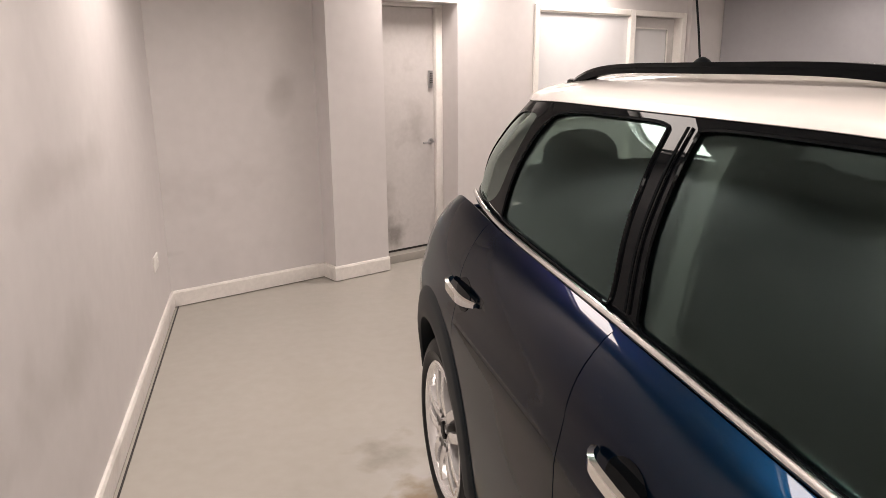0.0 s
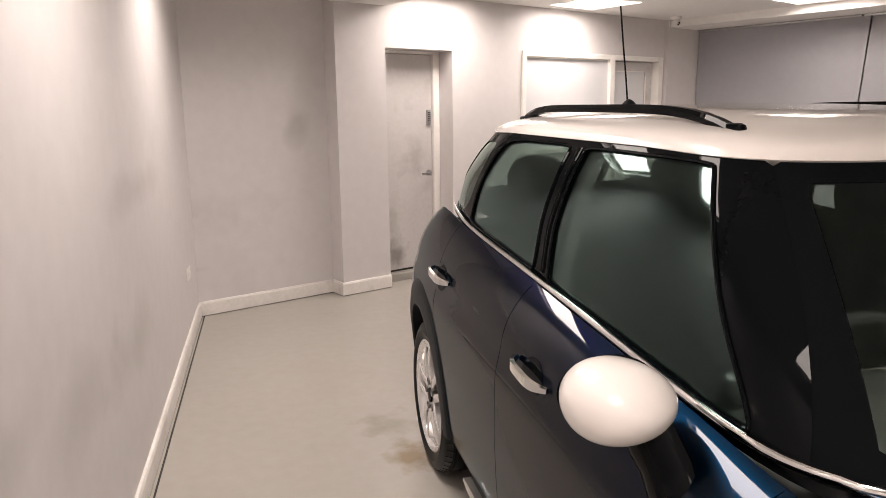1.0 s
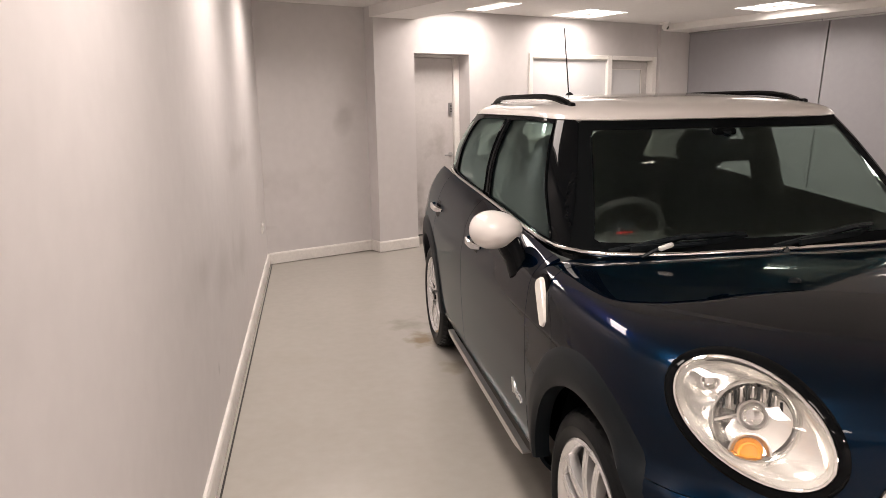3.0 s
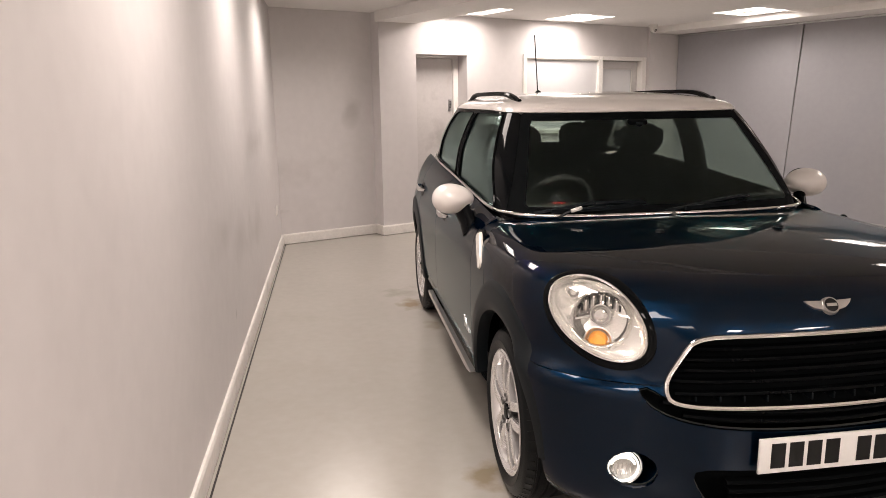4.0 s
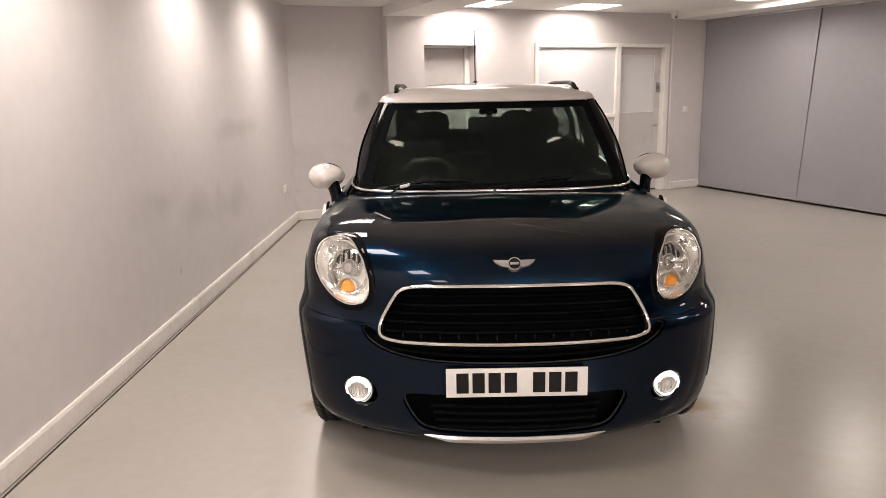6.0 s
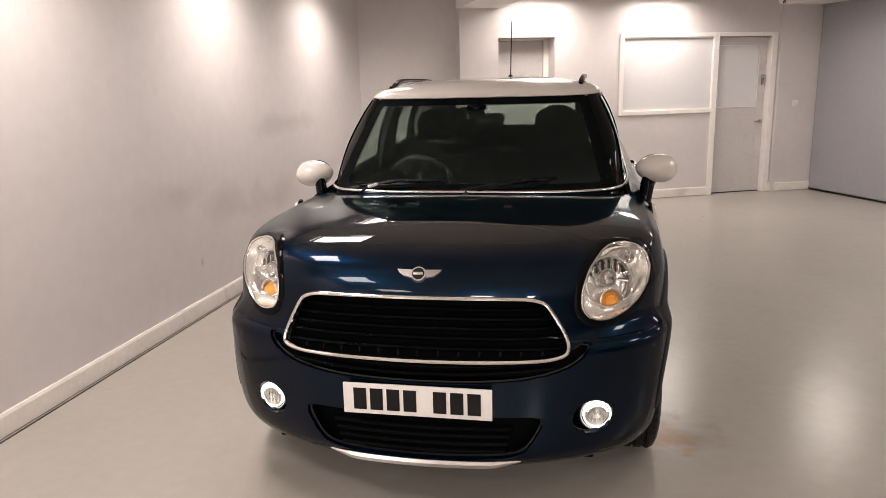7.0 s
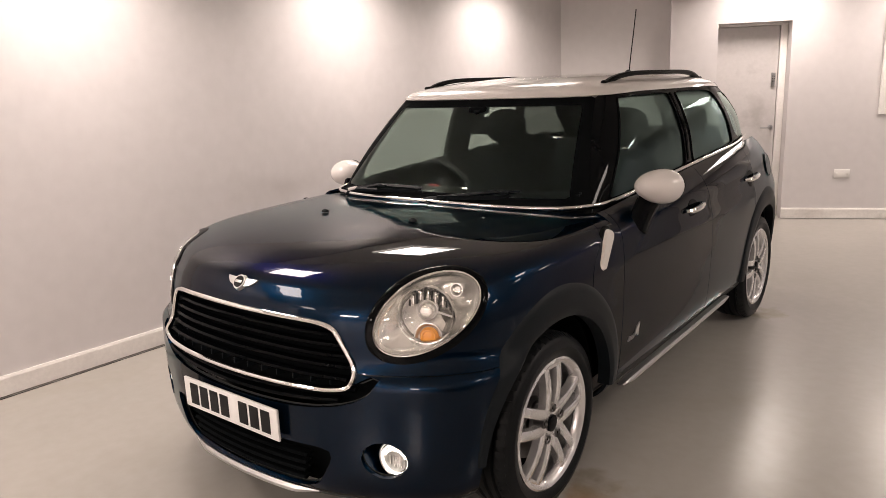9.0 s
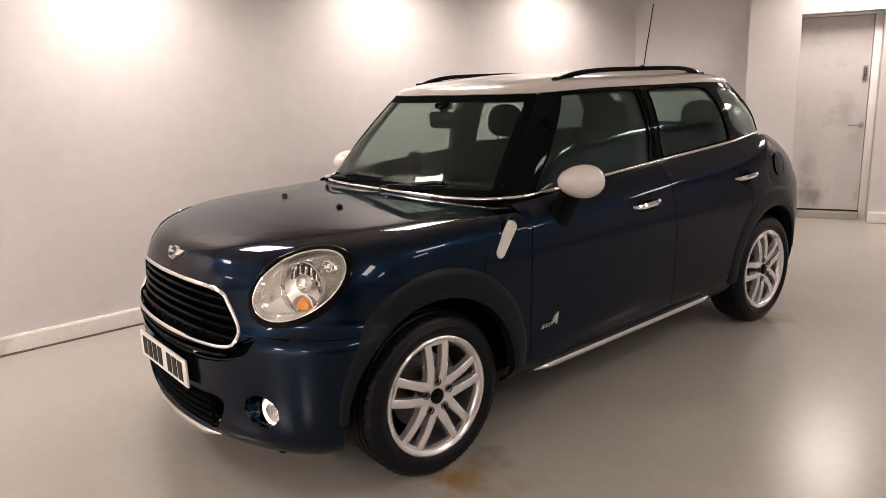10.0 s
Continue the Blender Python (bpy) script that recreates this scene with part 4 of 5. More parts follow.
# grille, lower grille and intake
def strip(x0, x1, z, out, section, n=24, mat=PLASTIC, name="slat", parent=None, bend=0.0, taper=0.0):
    pts = []
    for i in range(n + 1):
        x = x0 + (x1 - x0) * i / n
        zz = z + bend * (1 - (2 * i / n - 1) ** 2)
        pts.append((x, nose_y(x, zz) - out, zz))
    bm = sweep(pts, section)
    if taper:
        for v in bm.verts:
            near_end = min(1.0, (x1 - abs(v.co.x)) / taper + 0.22)
            yy = nose_y(v.co.x, z) - out
            v.co.y = yy + (v.co.y - yy) * near_end
            v.co.z = z + (v.co.z - z) * near_end + 0.010 * (1 - near_end)
    return part(name, bm, mat, parent)

def backing(name, z0, z1, half, depth):
    bm = bmesh.new()
    g = []
    for i in range(25):
        x = half * (2 * i / 24 - 1)
        g.append([bm.verts.new((x, nose_y(x, z) + depth, z)) for z in (z0, z1)])
    for a, b in zip(g, g[1:]):
        bm.faces.new((a[0], b[0], b[1], a[1]))
    gm = bmesh.ops.extrude_face_region(bm, geom=bm.faces[:])
    bmesh.ops.translate(bm, verts=[v for v in gm["geom"] if isinstance(v, bmesh.types.BMVert)], vec=(0, 0.02, 0))
    bmesh.ops.recalc_face_normals(bm, faces=bm.faces[:])
    return part(name, bm, LINER, car)

backing("grille_backing", 0.53, 0.83, 0.525, 0.075)
backing("lower_grille_backing", 0.53, 0.685, 0.64, 0.06)
backing("intake_backing", 0.19, 0.42, 0.52, 0.07)
outline = [(p.x, nose_y(p.x, p.y) - 0.004, p.y) for p in GRILLE]
gr = part("grille_frame", sweep(outline, rounded(0.0078, 0.0075, 8), True, ups=[(p.x * 0.6, -1, 0.15) for p in GRILLE]), CHROME, car, "chrome grille surround")
SLAT = [(-0.018, -0.004), (0.010, -0.007), (0.018, 0.0), (0.010, 0.006), (-0.018, 0.004)]
for i, z in enumerate((0.635, 0.668, 0.701, 0.734, 0.767)):
    half = 0.485 - 0.35 * max(0, z - 0.66) - 0.5 * max(0, 0.65 - z)
    strip(-half, half, z, -0.022, SLAT, mat=GLOSSBLACK, name="grille_slat", parent=gr, bend=0.006)
for n in range(13):
    x = -0.42 + 0.07 * n
    part("grille_fin", box(x - 0.003, x + 0.003, nose_y(x, 0.63) + 0.018, nose_y(x, 0.63) + 0.06, 0.612, 0.632, 0.001), PLASTIC, gr)
strip(-0.46, 0.46, 0.574, -0.012, SLAT, mat=GLOSSBLACK, name="lower_slat", parent=car, bend=-0.016)
strip(-0.515, 0.515, 0.612, -0.012, SLAT, mat=GLOSSBLACK, name="lower_slat", parent=car, bend=-0.028)
for z in (0.262, 0.292, 0.322, 0.352):
    strip(-0.29 - 0.27 * (z - 0.25), 0.29 + 0.27 * (z - 0.25), z, -0.03, SLAT, mat=LINER, name="intake_slat", parent=car)
strip(-0.345, 0.345, 0.217, 0.006, [(-0.012, -0.010), (0.012, -0.012), (0.016, 0.002), (0.008, 0.012), (-0.012, 0.010)], mat=SATIN, name="bumper_lip", parent=car, taper=0.12)

# number plate: the signs stand as plain bars
pl = part("number_plate", box(-0.26, 0.26, -2.047, -2.038, 0.408, 0.519, 0.002), PLATEWHITE, car, "white number plate with dark bars")
for x in (-0.222, -0.163, -0.104, -0.045, 0.059, 0.118, 0.177):
    part("plate_bar", box(x, x + 0.045, -2.0495, -2.0465, 0.425, 0.503, 0.0), INK, pl, smooth=False)
part("plate_holder", box(-0.2, 0.2, -2.039, -2.0, 0.42, 0.50, 0.004), PLASTIC, car)

# nose badge: wings and a disc
bz = 0.884
bm = lathe([(-0.010, 0.0), (-0.010, 0.026), (0.004, 0.029), (0.004, 0.0)], 28, "Y")
bd = part("nose_badge", bm, SATIN, car, "silver winged badge with a dark disc", Matrix.Translation((0, -1.945, bz)) @ Matrix.Rotation(radians(-38), 4, "X"))
bm = lathe([(-0.012, 0.0), (-0.012, 0.021), (-0.009, 0.021)], 24, "Y")
part("badge_disc", bm, INK, bd)
part("badge_bar", box(-0.0165, 0.0165, -0.0140, -0.0118, -0.0048, 0.0048, 0.0006), SATIN, bd)
for s in (1, -1):
    bm = bmesh.new()
    shape = [(0.022, 0.016), (0.078, 0.020), (0.070, 0.008), (0.052, -0.006), (0.030, -0.012), (0.022, -0.012)]
    for d in (-0.007, 0.003):
        bm.faces.new([bm.verts.new((s * u, d + 0.9 * u * u, v)) for u, v in shape])
    bm.faces.ensure_lookup_table()
    f0, f1 = bm.faces[0], bm.faces[1]
    for a, b, c, d in zip(f0.verts[:], f0.verts[1:] + f0.verts[:1], f1.verts[1:] + f1.verts[:1], f1.verts[:]):
        bm.faces.new((a, b, c, d))
    bmesh.ops.recalc_face_normals(bm, faces=bm.faces[:])
    part("badge_wing", bm, SATIN, bd)

# headlights and fog lamps
def disc_grid(a, b, height, nr=8, na=40):
    """An elliptic dish or dome: height(r) over the ellipse with semi-axes a and b."""
    bm = bmesh.new()
    rings = [[bm.verts.new((0, 0, height(0)))]]
    for i in range(1, nr + 1):
        r = i / nr
        rings.append([bm.verts.new((a * r * math.cos(2 * math.pi * n / na), b * r * math.sin(2 * math.pi * n / na), height(r))) for n in range(na)])
    for n in range(na):
        bm.faces.new((rings[0][0], rings[1][n], rings[1][(n + 1) % na]))
        for r0, r1 in zip(rings[1:], rings[2:]):
            bm.faces.new((r0[n], r1[n], r1[(n + 1) % na], r0[(n + 1) % na]))
    bmesh.ops.recalc_face_normals(bm, faces=bm.faces[:])
    return bm


def skin_point(u, v, s, lift):
    """A point of the front skin near the lamp, from the lamp's own ellipse axes."""
    uu = u * math.cos(LAMP_TILT) - v * math.sin(LAMP_TILT) + LAMP_OFF[0]
    vv = u * math.sin(LAMP_TILT) + v * math.cos(LAMP_TILT) + LAMP_OFF[1]
    p = LAMP_C + LAMP_T * uu + LAMP_U * vv
    d, best = LAMP_N, None
    for step in np.linspace(0.06, -0.22, 141):
        q = p + d * step
        z = q.z
        if z < Z0:
            h = nose_level(q.x, z)
            if q.y > h:
                best = q
                break
        else:
            if q.z < bonnet_level(q.x, q.y):
                best = q
                break
    q = (best or p) + d * lift
    return Vector((s * q.x, q.y, q.z))


def nose_level(x, z):
    w = float(half_width(z))
    return nose_y(x, z) if abs(x) < w else 9.0


def bonnet_level(x, y):
    """Height of the bonnet's edge zone at x and y, from its drawn-in rings."""
    lo, hi = 0.0, 1.0
    for _ in range(14):
        f = (lo + hi) / 2
        w, l = float(bw(f)), float(bl(f))
        yy = -(COWL + (-y - COWL) * (1.945 - COWL) / (l - COWL)) if l > COWL + 0.01 else -9
        if -yy / 1.945 > float(np.interp(abs(x) / max(w, 1e-3), PLAN_X, PLAN_Y, right=0.0)):
            hi = f
        else:
            lo = f
    kk = min(1.0, max(0.0, (-y - COWL) / max(0.01, float(bl(lo)) - COWL)))
    return float(bs(lo)) + (float(bf(lo)) - float(bs(lo))) * kk ** 1.2


for s in (1, -1):
    na = 44
    ring = lambda g, lift: [skin_point((LAMP_A + g) * math.cos(2 * math.pi * n / na), (LAMP_B + g) * math.sin(2 * math.pi * n / na), s, lift) for n in range(na)]
    N = Vector((s * LAMP_N.x, LAMP_N.y, LAMP_N.z))
    # surround: broad black band, then bright edge, then deep bowl
    bm = bmesh.new()
    loops = [[bm.verts.new(p) for p in ring(g, l)] for g, l in ((0.022, -0.006), (0.020, 0.004), (0.011, 0.008), (0.0, 0.007), (-0.006, 0.000), (-0.006, -0.02))]
    for a, b in zip(loops, loops[1:]):
        for n in range(na):
            bm.faces.new((a[n], a[(n + 1) % na], b[(n + 1) % na], b[n]))
    bmesh.ops.recalc_face_normals(bm, faces=bm.faces[:])
    lamp = part("headlight", bm, GLOSSBLACK, car, "large oval headlight with a gloss black surround")
    edge_pts = ring(-0.006, 0.006)
    part("bright_ring", sweep(edge_pts, rounded(0.004, 0.004, 6), True, ups=[N] * na), CHROME, lamp, "thin chrome ring")
    # bowl
    bm = bmesh.new()
    mid = sum(edge_pts, Vector()) / na
    loops = []
    for f, depth in ((1.0, 0.0), (0.985, 0.014), (0.95, 0.028), (0.88, 0.042), (0.72, 0.056), (0.45, 0.064), (0.2, 0.066)):
        loops.append([bm.verts.new(mid + (p - mid) * f - N * depth) for p in ring(-0.007, 0.0)])
    for a, b in zip(loops, loops[1:]):
        for n in range(na):
            bm.faces.new((a[n], a[(n + 1) % na], b[(n + 1) % na], b[n]))
    bm.faces.new(loops[-1])
    bmesh.ops.recalc_face_normals(bm, faces=bm.faces[:])
    part("reflector_bowl", bm, REFLECTOR, lamp, "silvery reflector bowl")
    F = Vector((s * 0.40, -0.895, 0.19)).normalized()
    side_ = F.cross(Vector((0, 0, 1))).normalized()
    up_ = side_.cross(F)
    def facing(p):
        """Axes that look forward out of the lamp, at p."""
        m = Matrix((side_, up_, F)).transposed().to_4x4()
        m.translation = p
        return m
    heart = skin_point(0, 0, s, -0.046) + Vector((0, 0, -0.004))
    bm = lathe([(-0.012, 0.094), (0.002, 0.093), (0.004, 0.089), (0.0, 0.085), (-0.022, 0.079), (-0.040, 0.062), (-0.050, 0.030), (-0.051, 0.0)], 44, "Z", caps=False)
    mainr = part("main_reflector", bm, BRIGHT, lamp, "round mirrored inner reflector", facing(heart))
    # every other flute is black, to paint in the mirror's dark reflections
    for n in range(11):
        u = -0.060 + 0.012 * n
        v = math.sqrt(max(0.0, 0.074 ** 2 - u * u))
        part("reflector_flute", box(u - 0.003, u + 0.003, max(0.022, v - 0.034), v, -0.030, -0.022, 0.001), BRIGHT if n % 2 else PLASTIC, mainr)
    part("bulb_cover", lathe([(-0.045, 0.030), (-0.012, 0.027), (0.0, 0.018), (0.004, 0.0)], 24, "Z"), BRIGHT, mainr, matrix=Matrix.Translation((0, 0.012, 0)))
    part("bulb_ring", lathe([(-0.020, 0.031), (-0.014, 0.034), (-0.010, 0.031), (-0.014, 0.028), (-0.020, 0.031)], 24, "Z", caps=False), SATIN, mainr, matrix=Matrix.Translation((0, 0.012, 0)))
    part("reflector_step", sweep([(-0.080, -0.006, -0.020), (-0.035, 0.004, -0.034), (0.035, 0.004, -0.034), (0.080, -0.006, -0.020)], rounded(0.0035, 0.002, 6)), SATIN, mainr)
    low_ = Vector((s * 0.650, -1.738, 0.748))
    ind = part("indicator", lathe([(-0.05, 0.030), (-0.02, 0.040), (0.0, 0.045), (0.005, 0.046), (0.006, 0.042), (0.002, 0.038), (-0.012, 0.034), (-0.020, 0.0)], 30, "Z", caps=False), SATIN, lamp, "round indicator lamp with an amber bulb", facing(low_))
    part("amber_bulb", lathe([(-0.018, 0.032), (-0.008, 0.031), (0.000, 0.022), (0.003, 0.0)], 24, "Z"), AMBER, ind, "amber bulb")
    part("bulb_rib", lathe([(0.000, 0.026), (0.004, 0.024), (0.004, 0.020), (0.001, 0.018)], 24, "Z", caps=False), AMBER, ind)
    part("position_lamp", lathe([(-0.02, 0.014), (0.0, 0.020), (0.003, 0.021), (0.003, 0.018), (-0.010, 0.010), (-0.012, 0.0)], 22, "Z", caps=False), BRIGHT, lamp, "small round side light", facing(skin_point(0.118, 0.012, s, -0.020)))
    # lens
    bm = bmesh.new()
    loops = []
    for f, lift in ((1.0, 0.002), (0.85, 0.0075), (0.65, 0.012), (0.4, 0.0145), (0.2, 0.0155)):
        loops.append([bm.verts.new(skin_point((LAMP_A - 0.006) * f * math.cos(2 * math.pi * n / na), (LAMP_B - 0.006) * f * math.sin(2 * math.pi * n / na), s, lift)) for n in range(na)])
    for a, b in zip(loops, loops[1:]):
        for n in range(na):
            bm.faces.new((a[n], a[(n + 1) % na], b[(n + 1) % na], b[n]))
    c = bm.verts.new(skin_point(0, 0, s, 0.016))
    for n in range(na):
        bm.faces.new((loops[-1][n], loops[-1][(n + 1) % na], c))
    bmesh.ops.recalc_face_normals(bm, faces=bm.faces[:])
    lens = part("lens", bm, LAMPGLASS, lamp, "clear curved lens")
    lens.visible_shadow = False
    # fog lamp
    nrm = Vector((s * 0.20, -0.98, 0.02)).normalized()
    tt = Vector((-nrm.y, nrm.x, 0)) * -1
    m = Matrix((tt, Vector((0, 0, 1)), nrm)).transposed().to_4x4()
    if m.to_3x3().determinant() < 0:
        m = m @ Matrix.Diagonal((-1, 1, 1, 1))
    m.translation = Vector((s * FOG_C.x, -1.866, 0.376))
    m = m @ Matrix.Scale(0.82, 4)
    fog = part("fog_lamp", lathe([(-0.05, 0.078), (0.0, 0.072), (0.004, 0.068), (-0.004, 0.063), (-0.03, 0.060), (-0.05, 0.0)], 36, "Z", caps=False), GLOSSBLACK, car, "round fog lamp with a lit daylight", m)
    bm = bmesh.new()
    rim_ = [[bm.verts.new((s * (FOG_C.x - 0.014 + 0.082 * k_ * math.cos(2 * math.pi * n / 32)), nose_y(FOG_C.x - 0.014 + 0.082 * k_ * math.cos(2 * math.pi * n / 32), FOG_C.z) + d_, FOG_C.z + 0.069 * k_ * math.sin(2 * math.pi * n / 32))) for n in range(32)] for k_, d_ in ((1.0, 0.008), (0.97, 0.03), (0.9, 0.09), (0.4, 0.12))]
    for a_, b_ in zip(rim_, rim_[1:]):
        for n in range(32):
            bm.faces.new((a_[n], a_[(n + 1) % 32], b_[(n + 1) % 32], b_[n]))
    bm.faces.new(rim_[-1])
    bmesh.ops.recalc_face_normals(bm, faces=bm.faces[:])
    part("fog_pocket", bm, BLUE, car, "dark blue pocket round the fog lamp")
    part("light_ring", lathe([(0.016, 0.062), (0.020, 0.058), (0.016, 0.054), (0.006, 0.054), (0.0, 0.062), (0.016, 0.062)], 36, "Z", caps=False), glowing("day_ring", (1.0, 0.95, 0.88), 1.0), fog, "lit white outer ring")
    part("trim_ring", lathe([(0.000, 0.078), (0.008, 0.077), (0.012, 0.072), (0.008, 0.067), (0.000, 0.066), (0.000, 0.078)], 36, "Z", caps=False), SATIN, fog, "thin silver trim ring")
    part("lamp_bowl", lathe([(0.006, 0.054), (-0.01, 0.046), (-0.024, 0.028), (-0.028, 0.0)], 32, "Z", caps=False), SATIN, fog)
    for n in range(5):
        part("lamp_rib", box(-0.032 + 0.016 * n - 0.002, -0.032 + 0.016 * n + 0.002, -0.042, 0.004, -0.012, -0.004, 0.001), BRIGHT, fog)
    bm = bmesh.new()
    pts = [(0.05 * math.cos(a), 0.05 * math.sin(a)) for a in np.linspace(radians(12), radians(168), 22)]
    lo = [bm.verts.new((x, y, 0.012)) for x, y in pts]
    hi = [bm.verts.new((x * 0.80, y * 0.62 + 0.004, 0.013)) for x, y in pts]
    for n in range(len(pts) - 1):
        bm.faces.new((lo[n], lo[n + 1], hi[n + 1], hi[n]))
    part("daylight_strip", bm, FOGLIGHT, fog, "lit white daylight", Matrix.Rotation(0 if m.to_3x3().col[1].z > 0 else math.pi, 4, "Z"))
    ln = part("fog_lens", disc_grid(0.054, 0.054, lambda r: 0.014 + 0.006 * (1 - r * r)), LAMPGLASS, fog)
    ln.visible_shadow = False

# side marker in its black surround
for s in (1, -1):
    a, b = Vector((0.848, -0.896, 0.934)), Vector((0.860, -0.975, 0.838))
    d = (b - a).normalized()
    out = Vector((1, -0.12, 0.18)).normalized()
    across = d.cross(out).normalized()
    def pill(r0, r1, lift):
        bm = bmesh.new()
        for f, l in ((1.0, -0.004), (1.0, lift * 0.6), (0.75, lift)):
            for c, r in ((a, r0), (b, r1)):
                for n_ in range(16):
                    e = 2 * math.pi * n_ / 16
                    p = c + across * (r * f * math.cos(e)) + d * (r * f * math.sin(e)) + out * l
                    bm.verts.new((s * p.x, p.y, p.z))
        bmesh.ops.convex_hull(bm, input=bm.verts[:])
        bmesh.ops.delete(bm, geom=[v for v in bm.verts if not v.link_faces], context="VERTS")
        bmesh.ops.recalc_face_normals(bm, faces=bm.faces[:])
        return bm
    mk = part("side_marker_surround", pill(0.038, 0.032, 0.010), GLOSSBLACK, car, "gloss black side marker surround")
    part("side_marker", pill(0.026, 0.023, 0.024), LENSWHITE, mk, "clear side marker lens with bright backing")
    # flank emblem as plain slanted bars
    for n, shape in enumerate(([(-0.752, 0.468), (-0.738, 0.486), (-0.728, 0.486), (-0.736, 0.468)], [(-0.728, 0.468), (-0.716, 0.486), (-0.709, 0.486), (-0.718, 0.468)], [(-0.710, 0.468), (-0.698, 0.486), (-0.691, 0.486), (-0.700, 0.468)], [(-0.690, 0.472), (-0.668, 0.512), (-0.640, 0.524), (-0.648, 0.470), (-0.662, 0.470), (-0.665, 0.484)])):
        bm = bmesh.new()
        f = [bm.verts.new((s * (side_x(y, z) + 0.0045), y, z)) for y, z in shape]
        f2 = [bm.verts.new((s * (side_x(y, z) - 0.001), y, z)) for y, z in shape]
        bm.faces.new(f)
        for n_ in range(len(f)):
            bm.faces.new((f[n_], f[(n_ + 1) % len(f)], f2[(n_ + 1) % len(f)], f2[n_]))
        bmesh.ops.recalc_face_normals(bm, faces=bm.faces[:])
        part("flank_emblem", bm, SATIN, car, "small silver emblem bar")
    # sill strip
    pts = [(s * (side_x(y, 0.30) + 0.012), y, 0.292 + 0.016 * (y + 0.8)) for y in np.linspace(-0.80, 0.58, 30)]
    bm = sweep(pts, [(-0.016, -0.012), (0.013, -0.012), (0.016, 0.0), (0.011, 0.011), (-0.014, 0.013)])
    for v in bm.verts:
        k_ = min(1.0, 0.2 + (v.co.y + 0.80) / 0.13, 0.3 + (0.58 - v.co.y) / 0.08)
        zc = 0.292 + 0.016 * (v.co.y + 0.8)
        v.co.z = zc + (v.co.z - zc) * k_ + 0.008 * (1 - k_)
    part("sill_strip", bm, SATIN, car, "silver sill strip")
    # door handles
    for y0, z0, reach in ((-0.098, 0.902, 0.210), (0.838, 0.931, 0.240)):
        yc = y0 + reach / 2
        sx = lambda y, z: (side_x(y, Z0) if z <= Z0 else float(np.interp((z - Z0) / (float(belt(y)) - Z0), (0, 0.28, 0.52, 0.78), (0.872, 0.862, 0.845, 0.812))) * side_x(y, Z0) / 0.872)
        bm = disc_grid(0.066, 0.046, lambda r: 0.0)
        for v in bm.verts:
            y, z = yc + v.co.x, z0 - 0.004 + v.co.y
            v.co = (s * (sx(y, z) + 0.0022), y, z)
        part("handle_cup", bm, GLOSSBLACK, car, "dark recess behind the door handle")
        pts = []
        for t in np.linspace(0, 1, 15):
            y = y0 + reach * t
            pts.append((s * (sx(y, z0) + 0.004 + 0.030 * (1 - (2 * t - 1) ** 4)), y, z0 + 0.012 * t))
        h = sweep(pts, [(-0.007, -0.012), (0.004, -0.013), (0.009, 0.0), (0.004, 0.013), (-0.007, 0.012)], ups=[(0, 0, 1)] * 15)
        for v in h.verts:
            t = (v.co.y - y0) / reach
            k_ = 0.45 + 0.55 * max(0.0, 1 - (2 * t - 1) ** 4)
            v.co.z = z0 + 0.012 * t + (v.co.z - z0 - 0.012 * t) * k_
        part("door_handle", h, CHROME, car, "chrome door handle")

# round flap on the rear flank, left side
def flank_x(y, z):
    f = (z - Z0) / (float(belt(y)) - Z0)
    return side_x(y, Z0) * (1 if f <= 0 else float(sw(np.interp(f, sz(sh), sh))) / 0.872)
bm = disc_grid(0.064, 0.066, lambda r: 0.0)
for v in bm.verts:
    y, z = 1.385 + v.co.x, 0.962 + v.co.y
    v.co = (flank_x(y, z) + 0.004, y, z)
bmesh.ops.recalc_face_normals(bm, faces=bm.faces[:])
flap = part("filler_flap", bm, BLUE, car, "round dark blue filler flap")
pts = [(flank_x(1.385 + 0.066 * math.cos(a), 0.962 + 0.068 * math.sin(a)) + 0.004, 1.385 + 0.066 * math.cos(a), 0.962 + 0.068 * math.sin(a)) for a in np.linspace(0, 2 * math.pi, 40, endpoint=False)]
part("flap_rim", sweep(pts, rounded(0.0014, 0.0014, 6), True, ups=[(1, 0, 0.3)] * 40), GLOSSBLACK, flap, "thin dark gap")

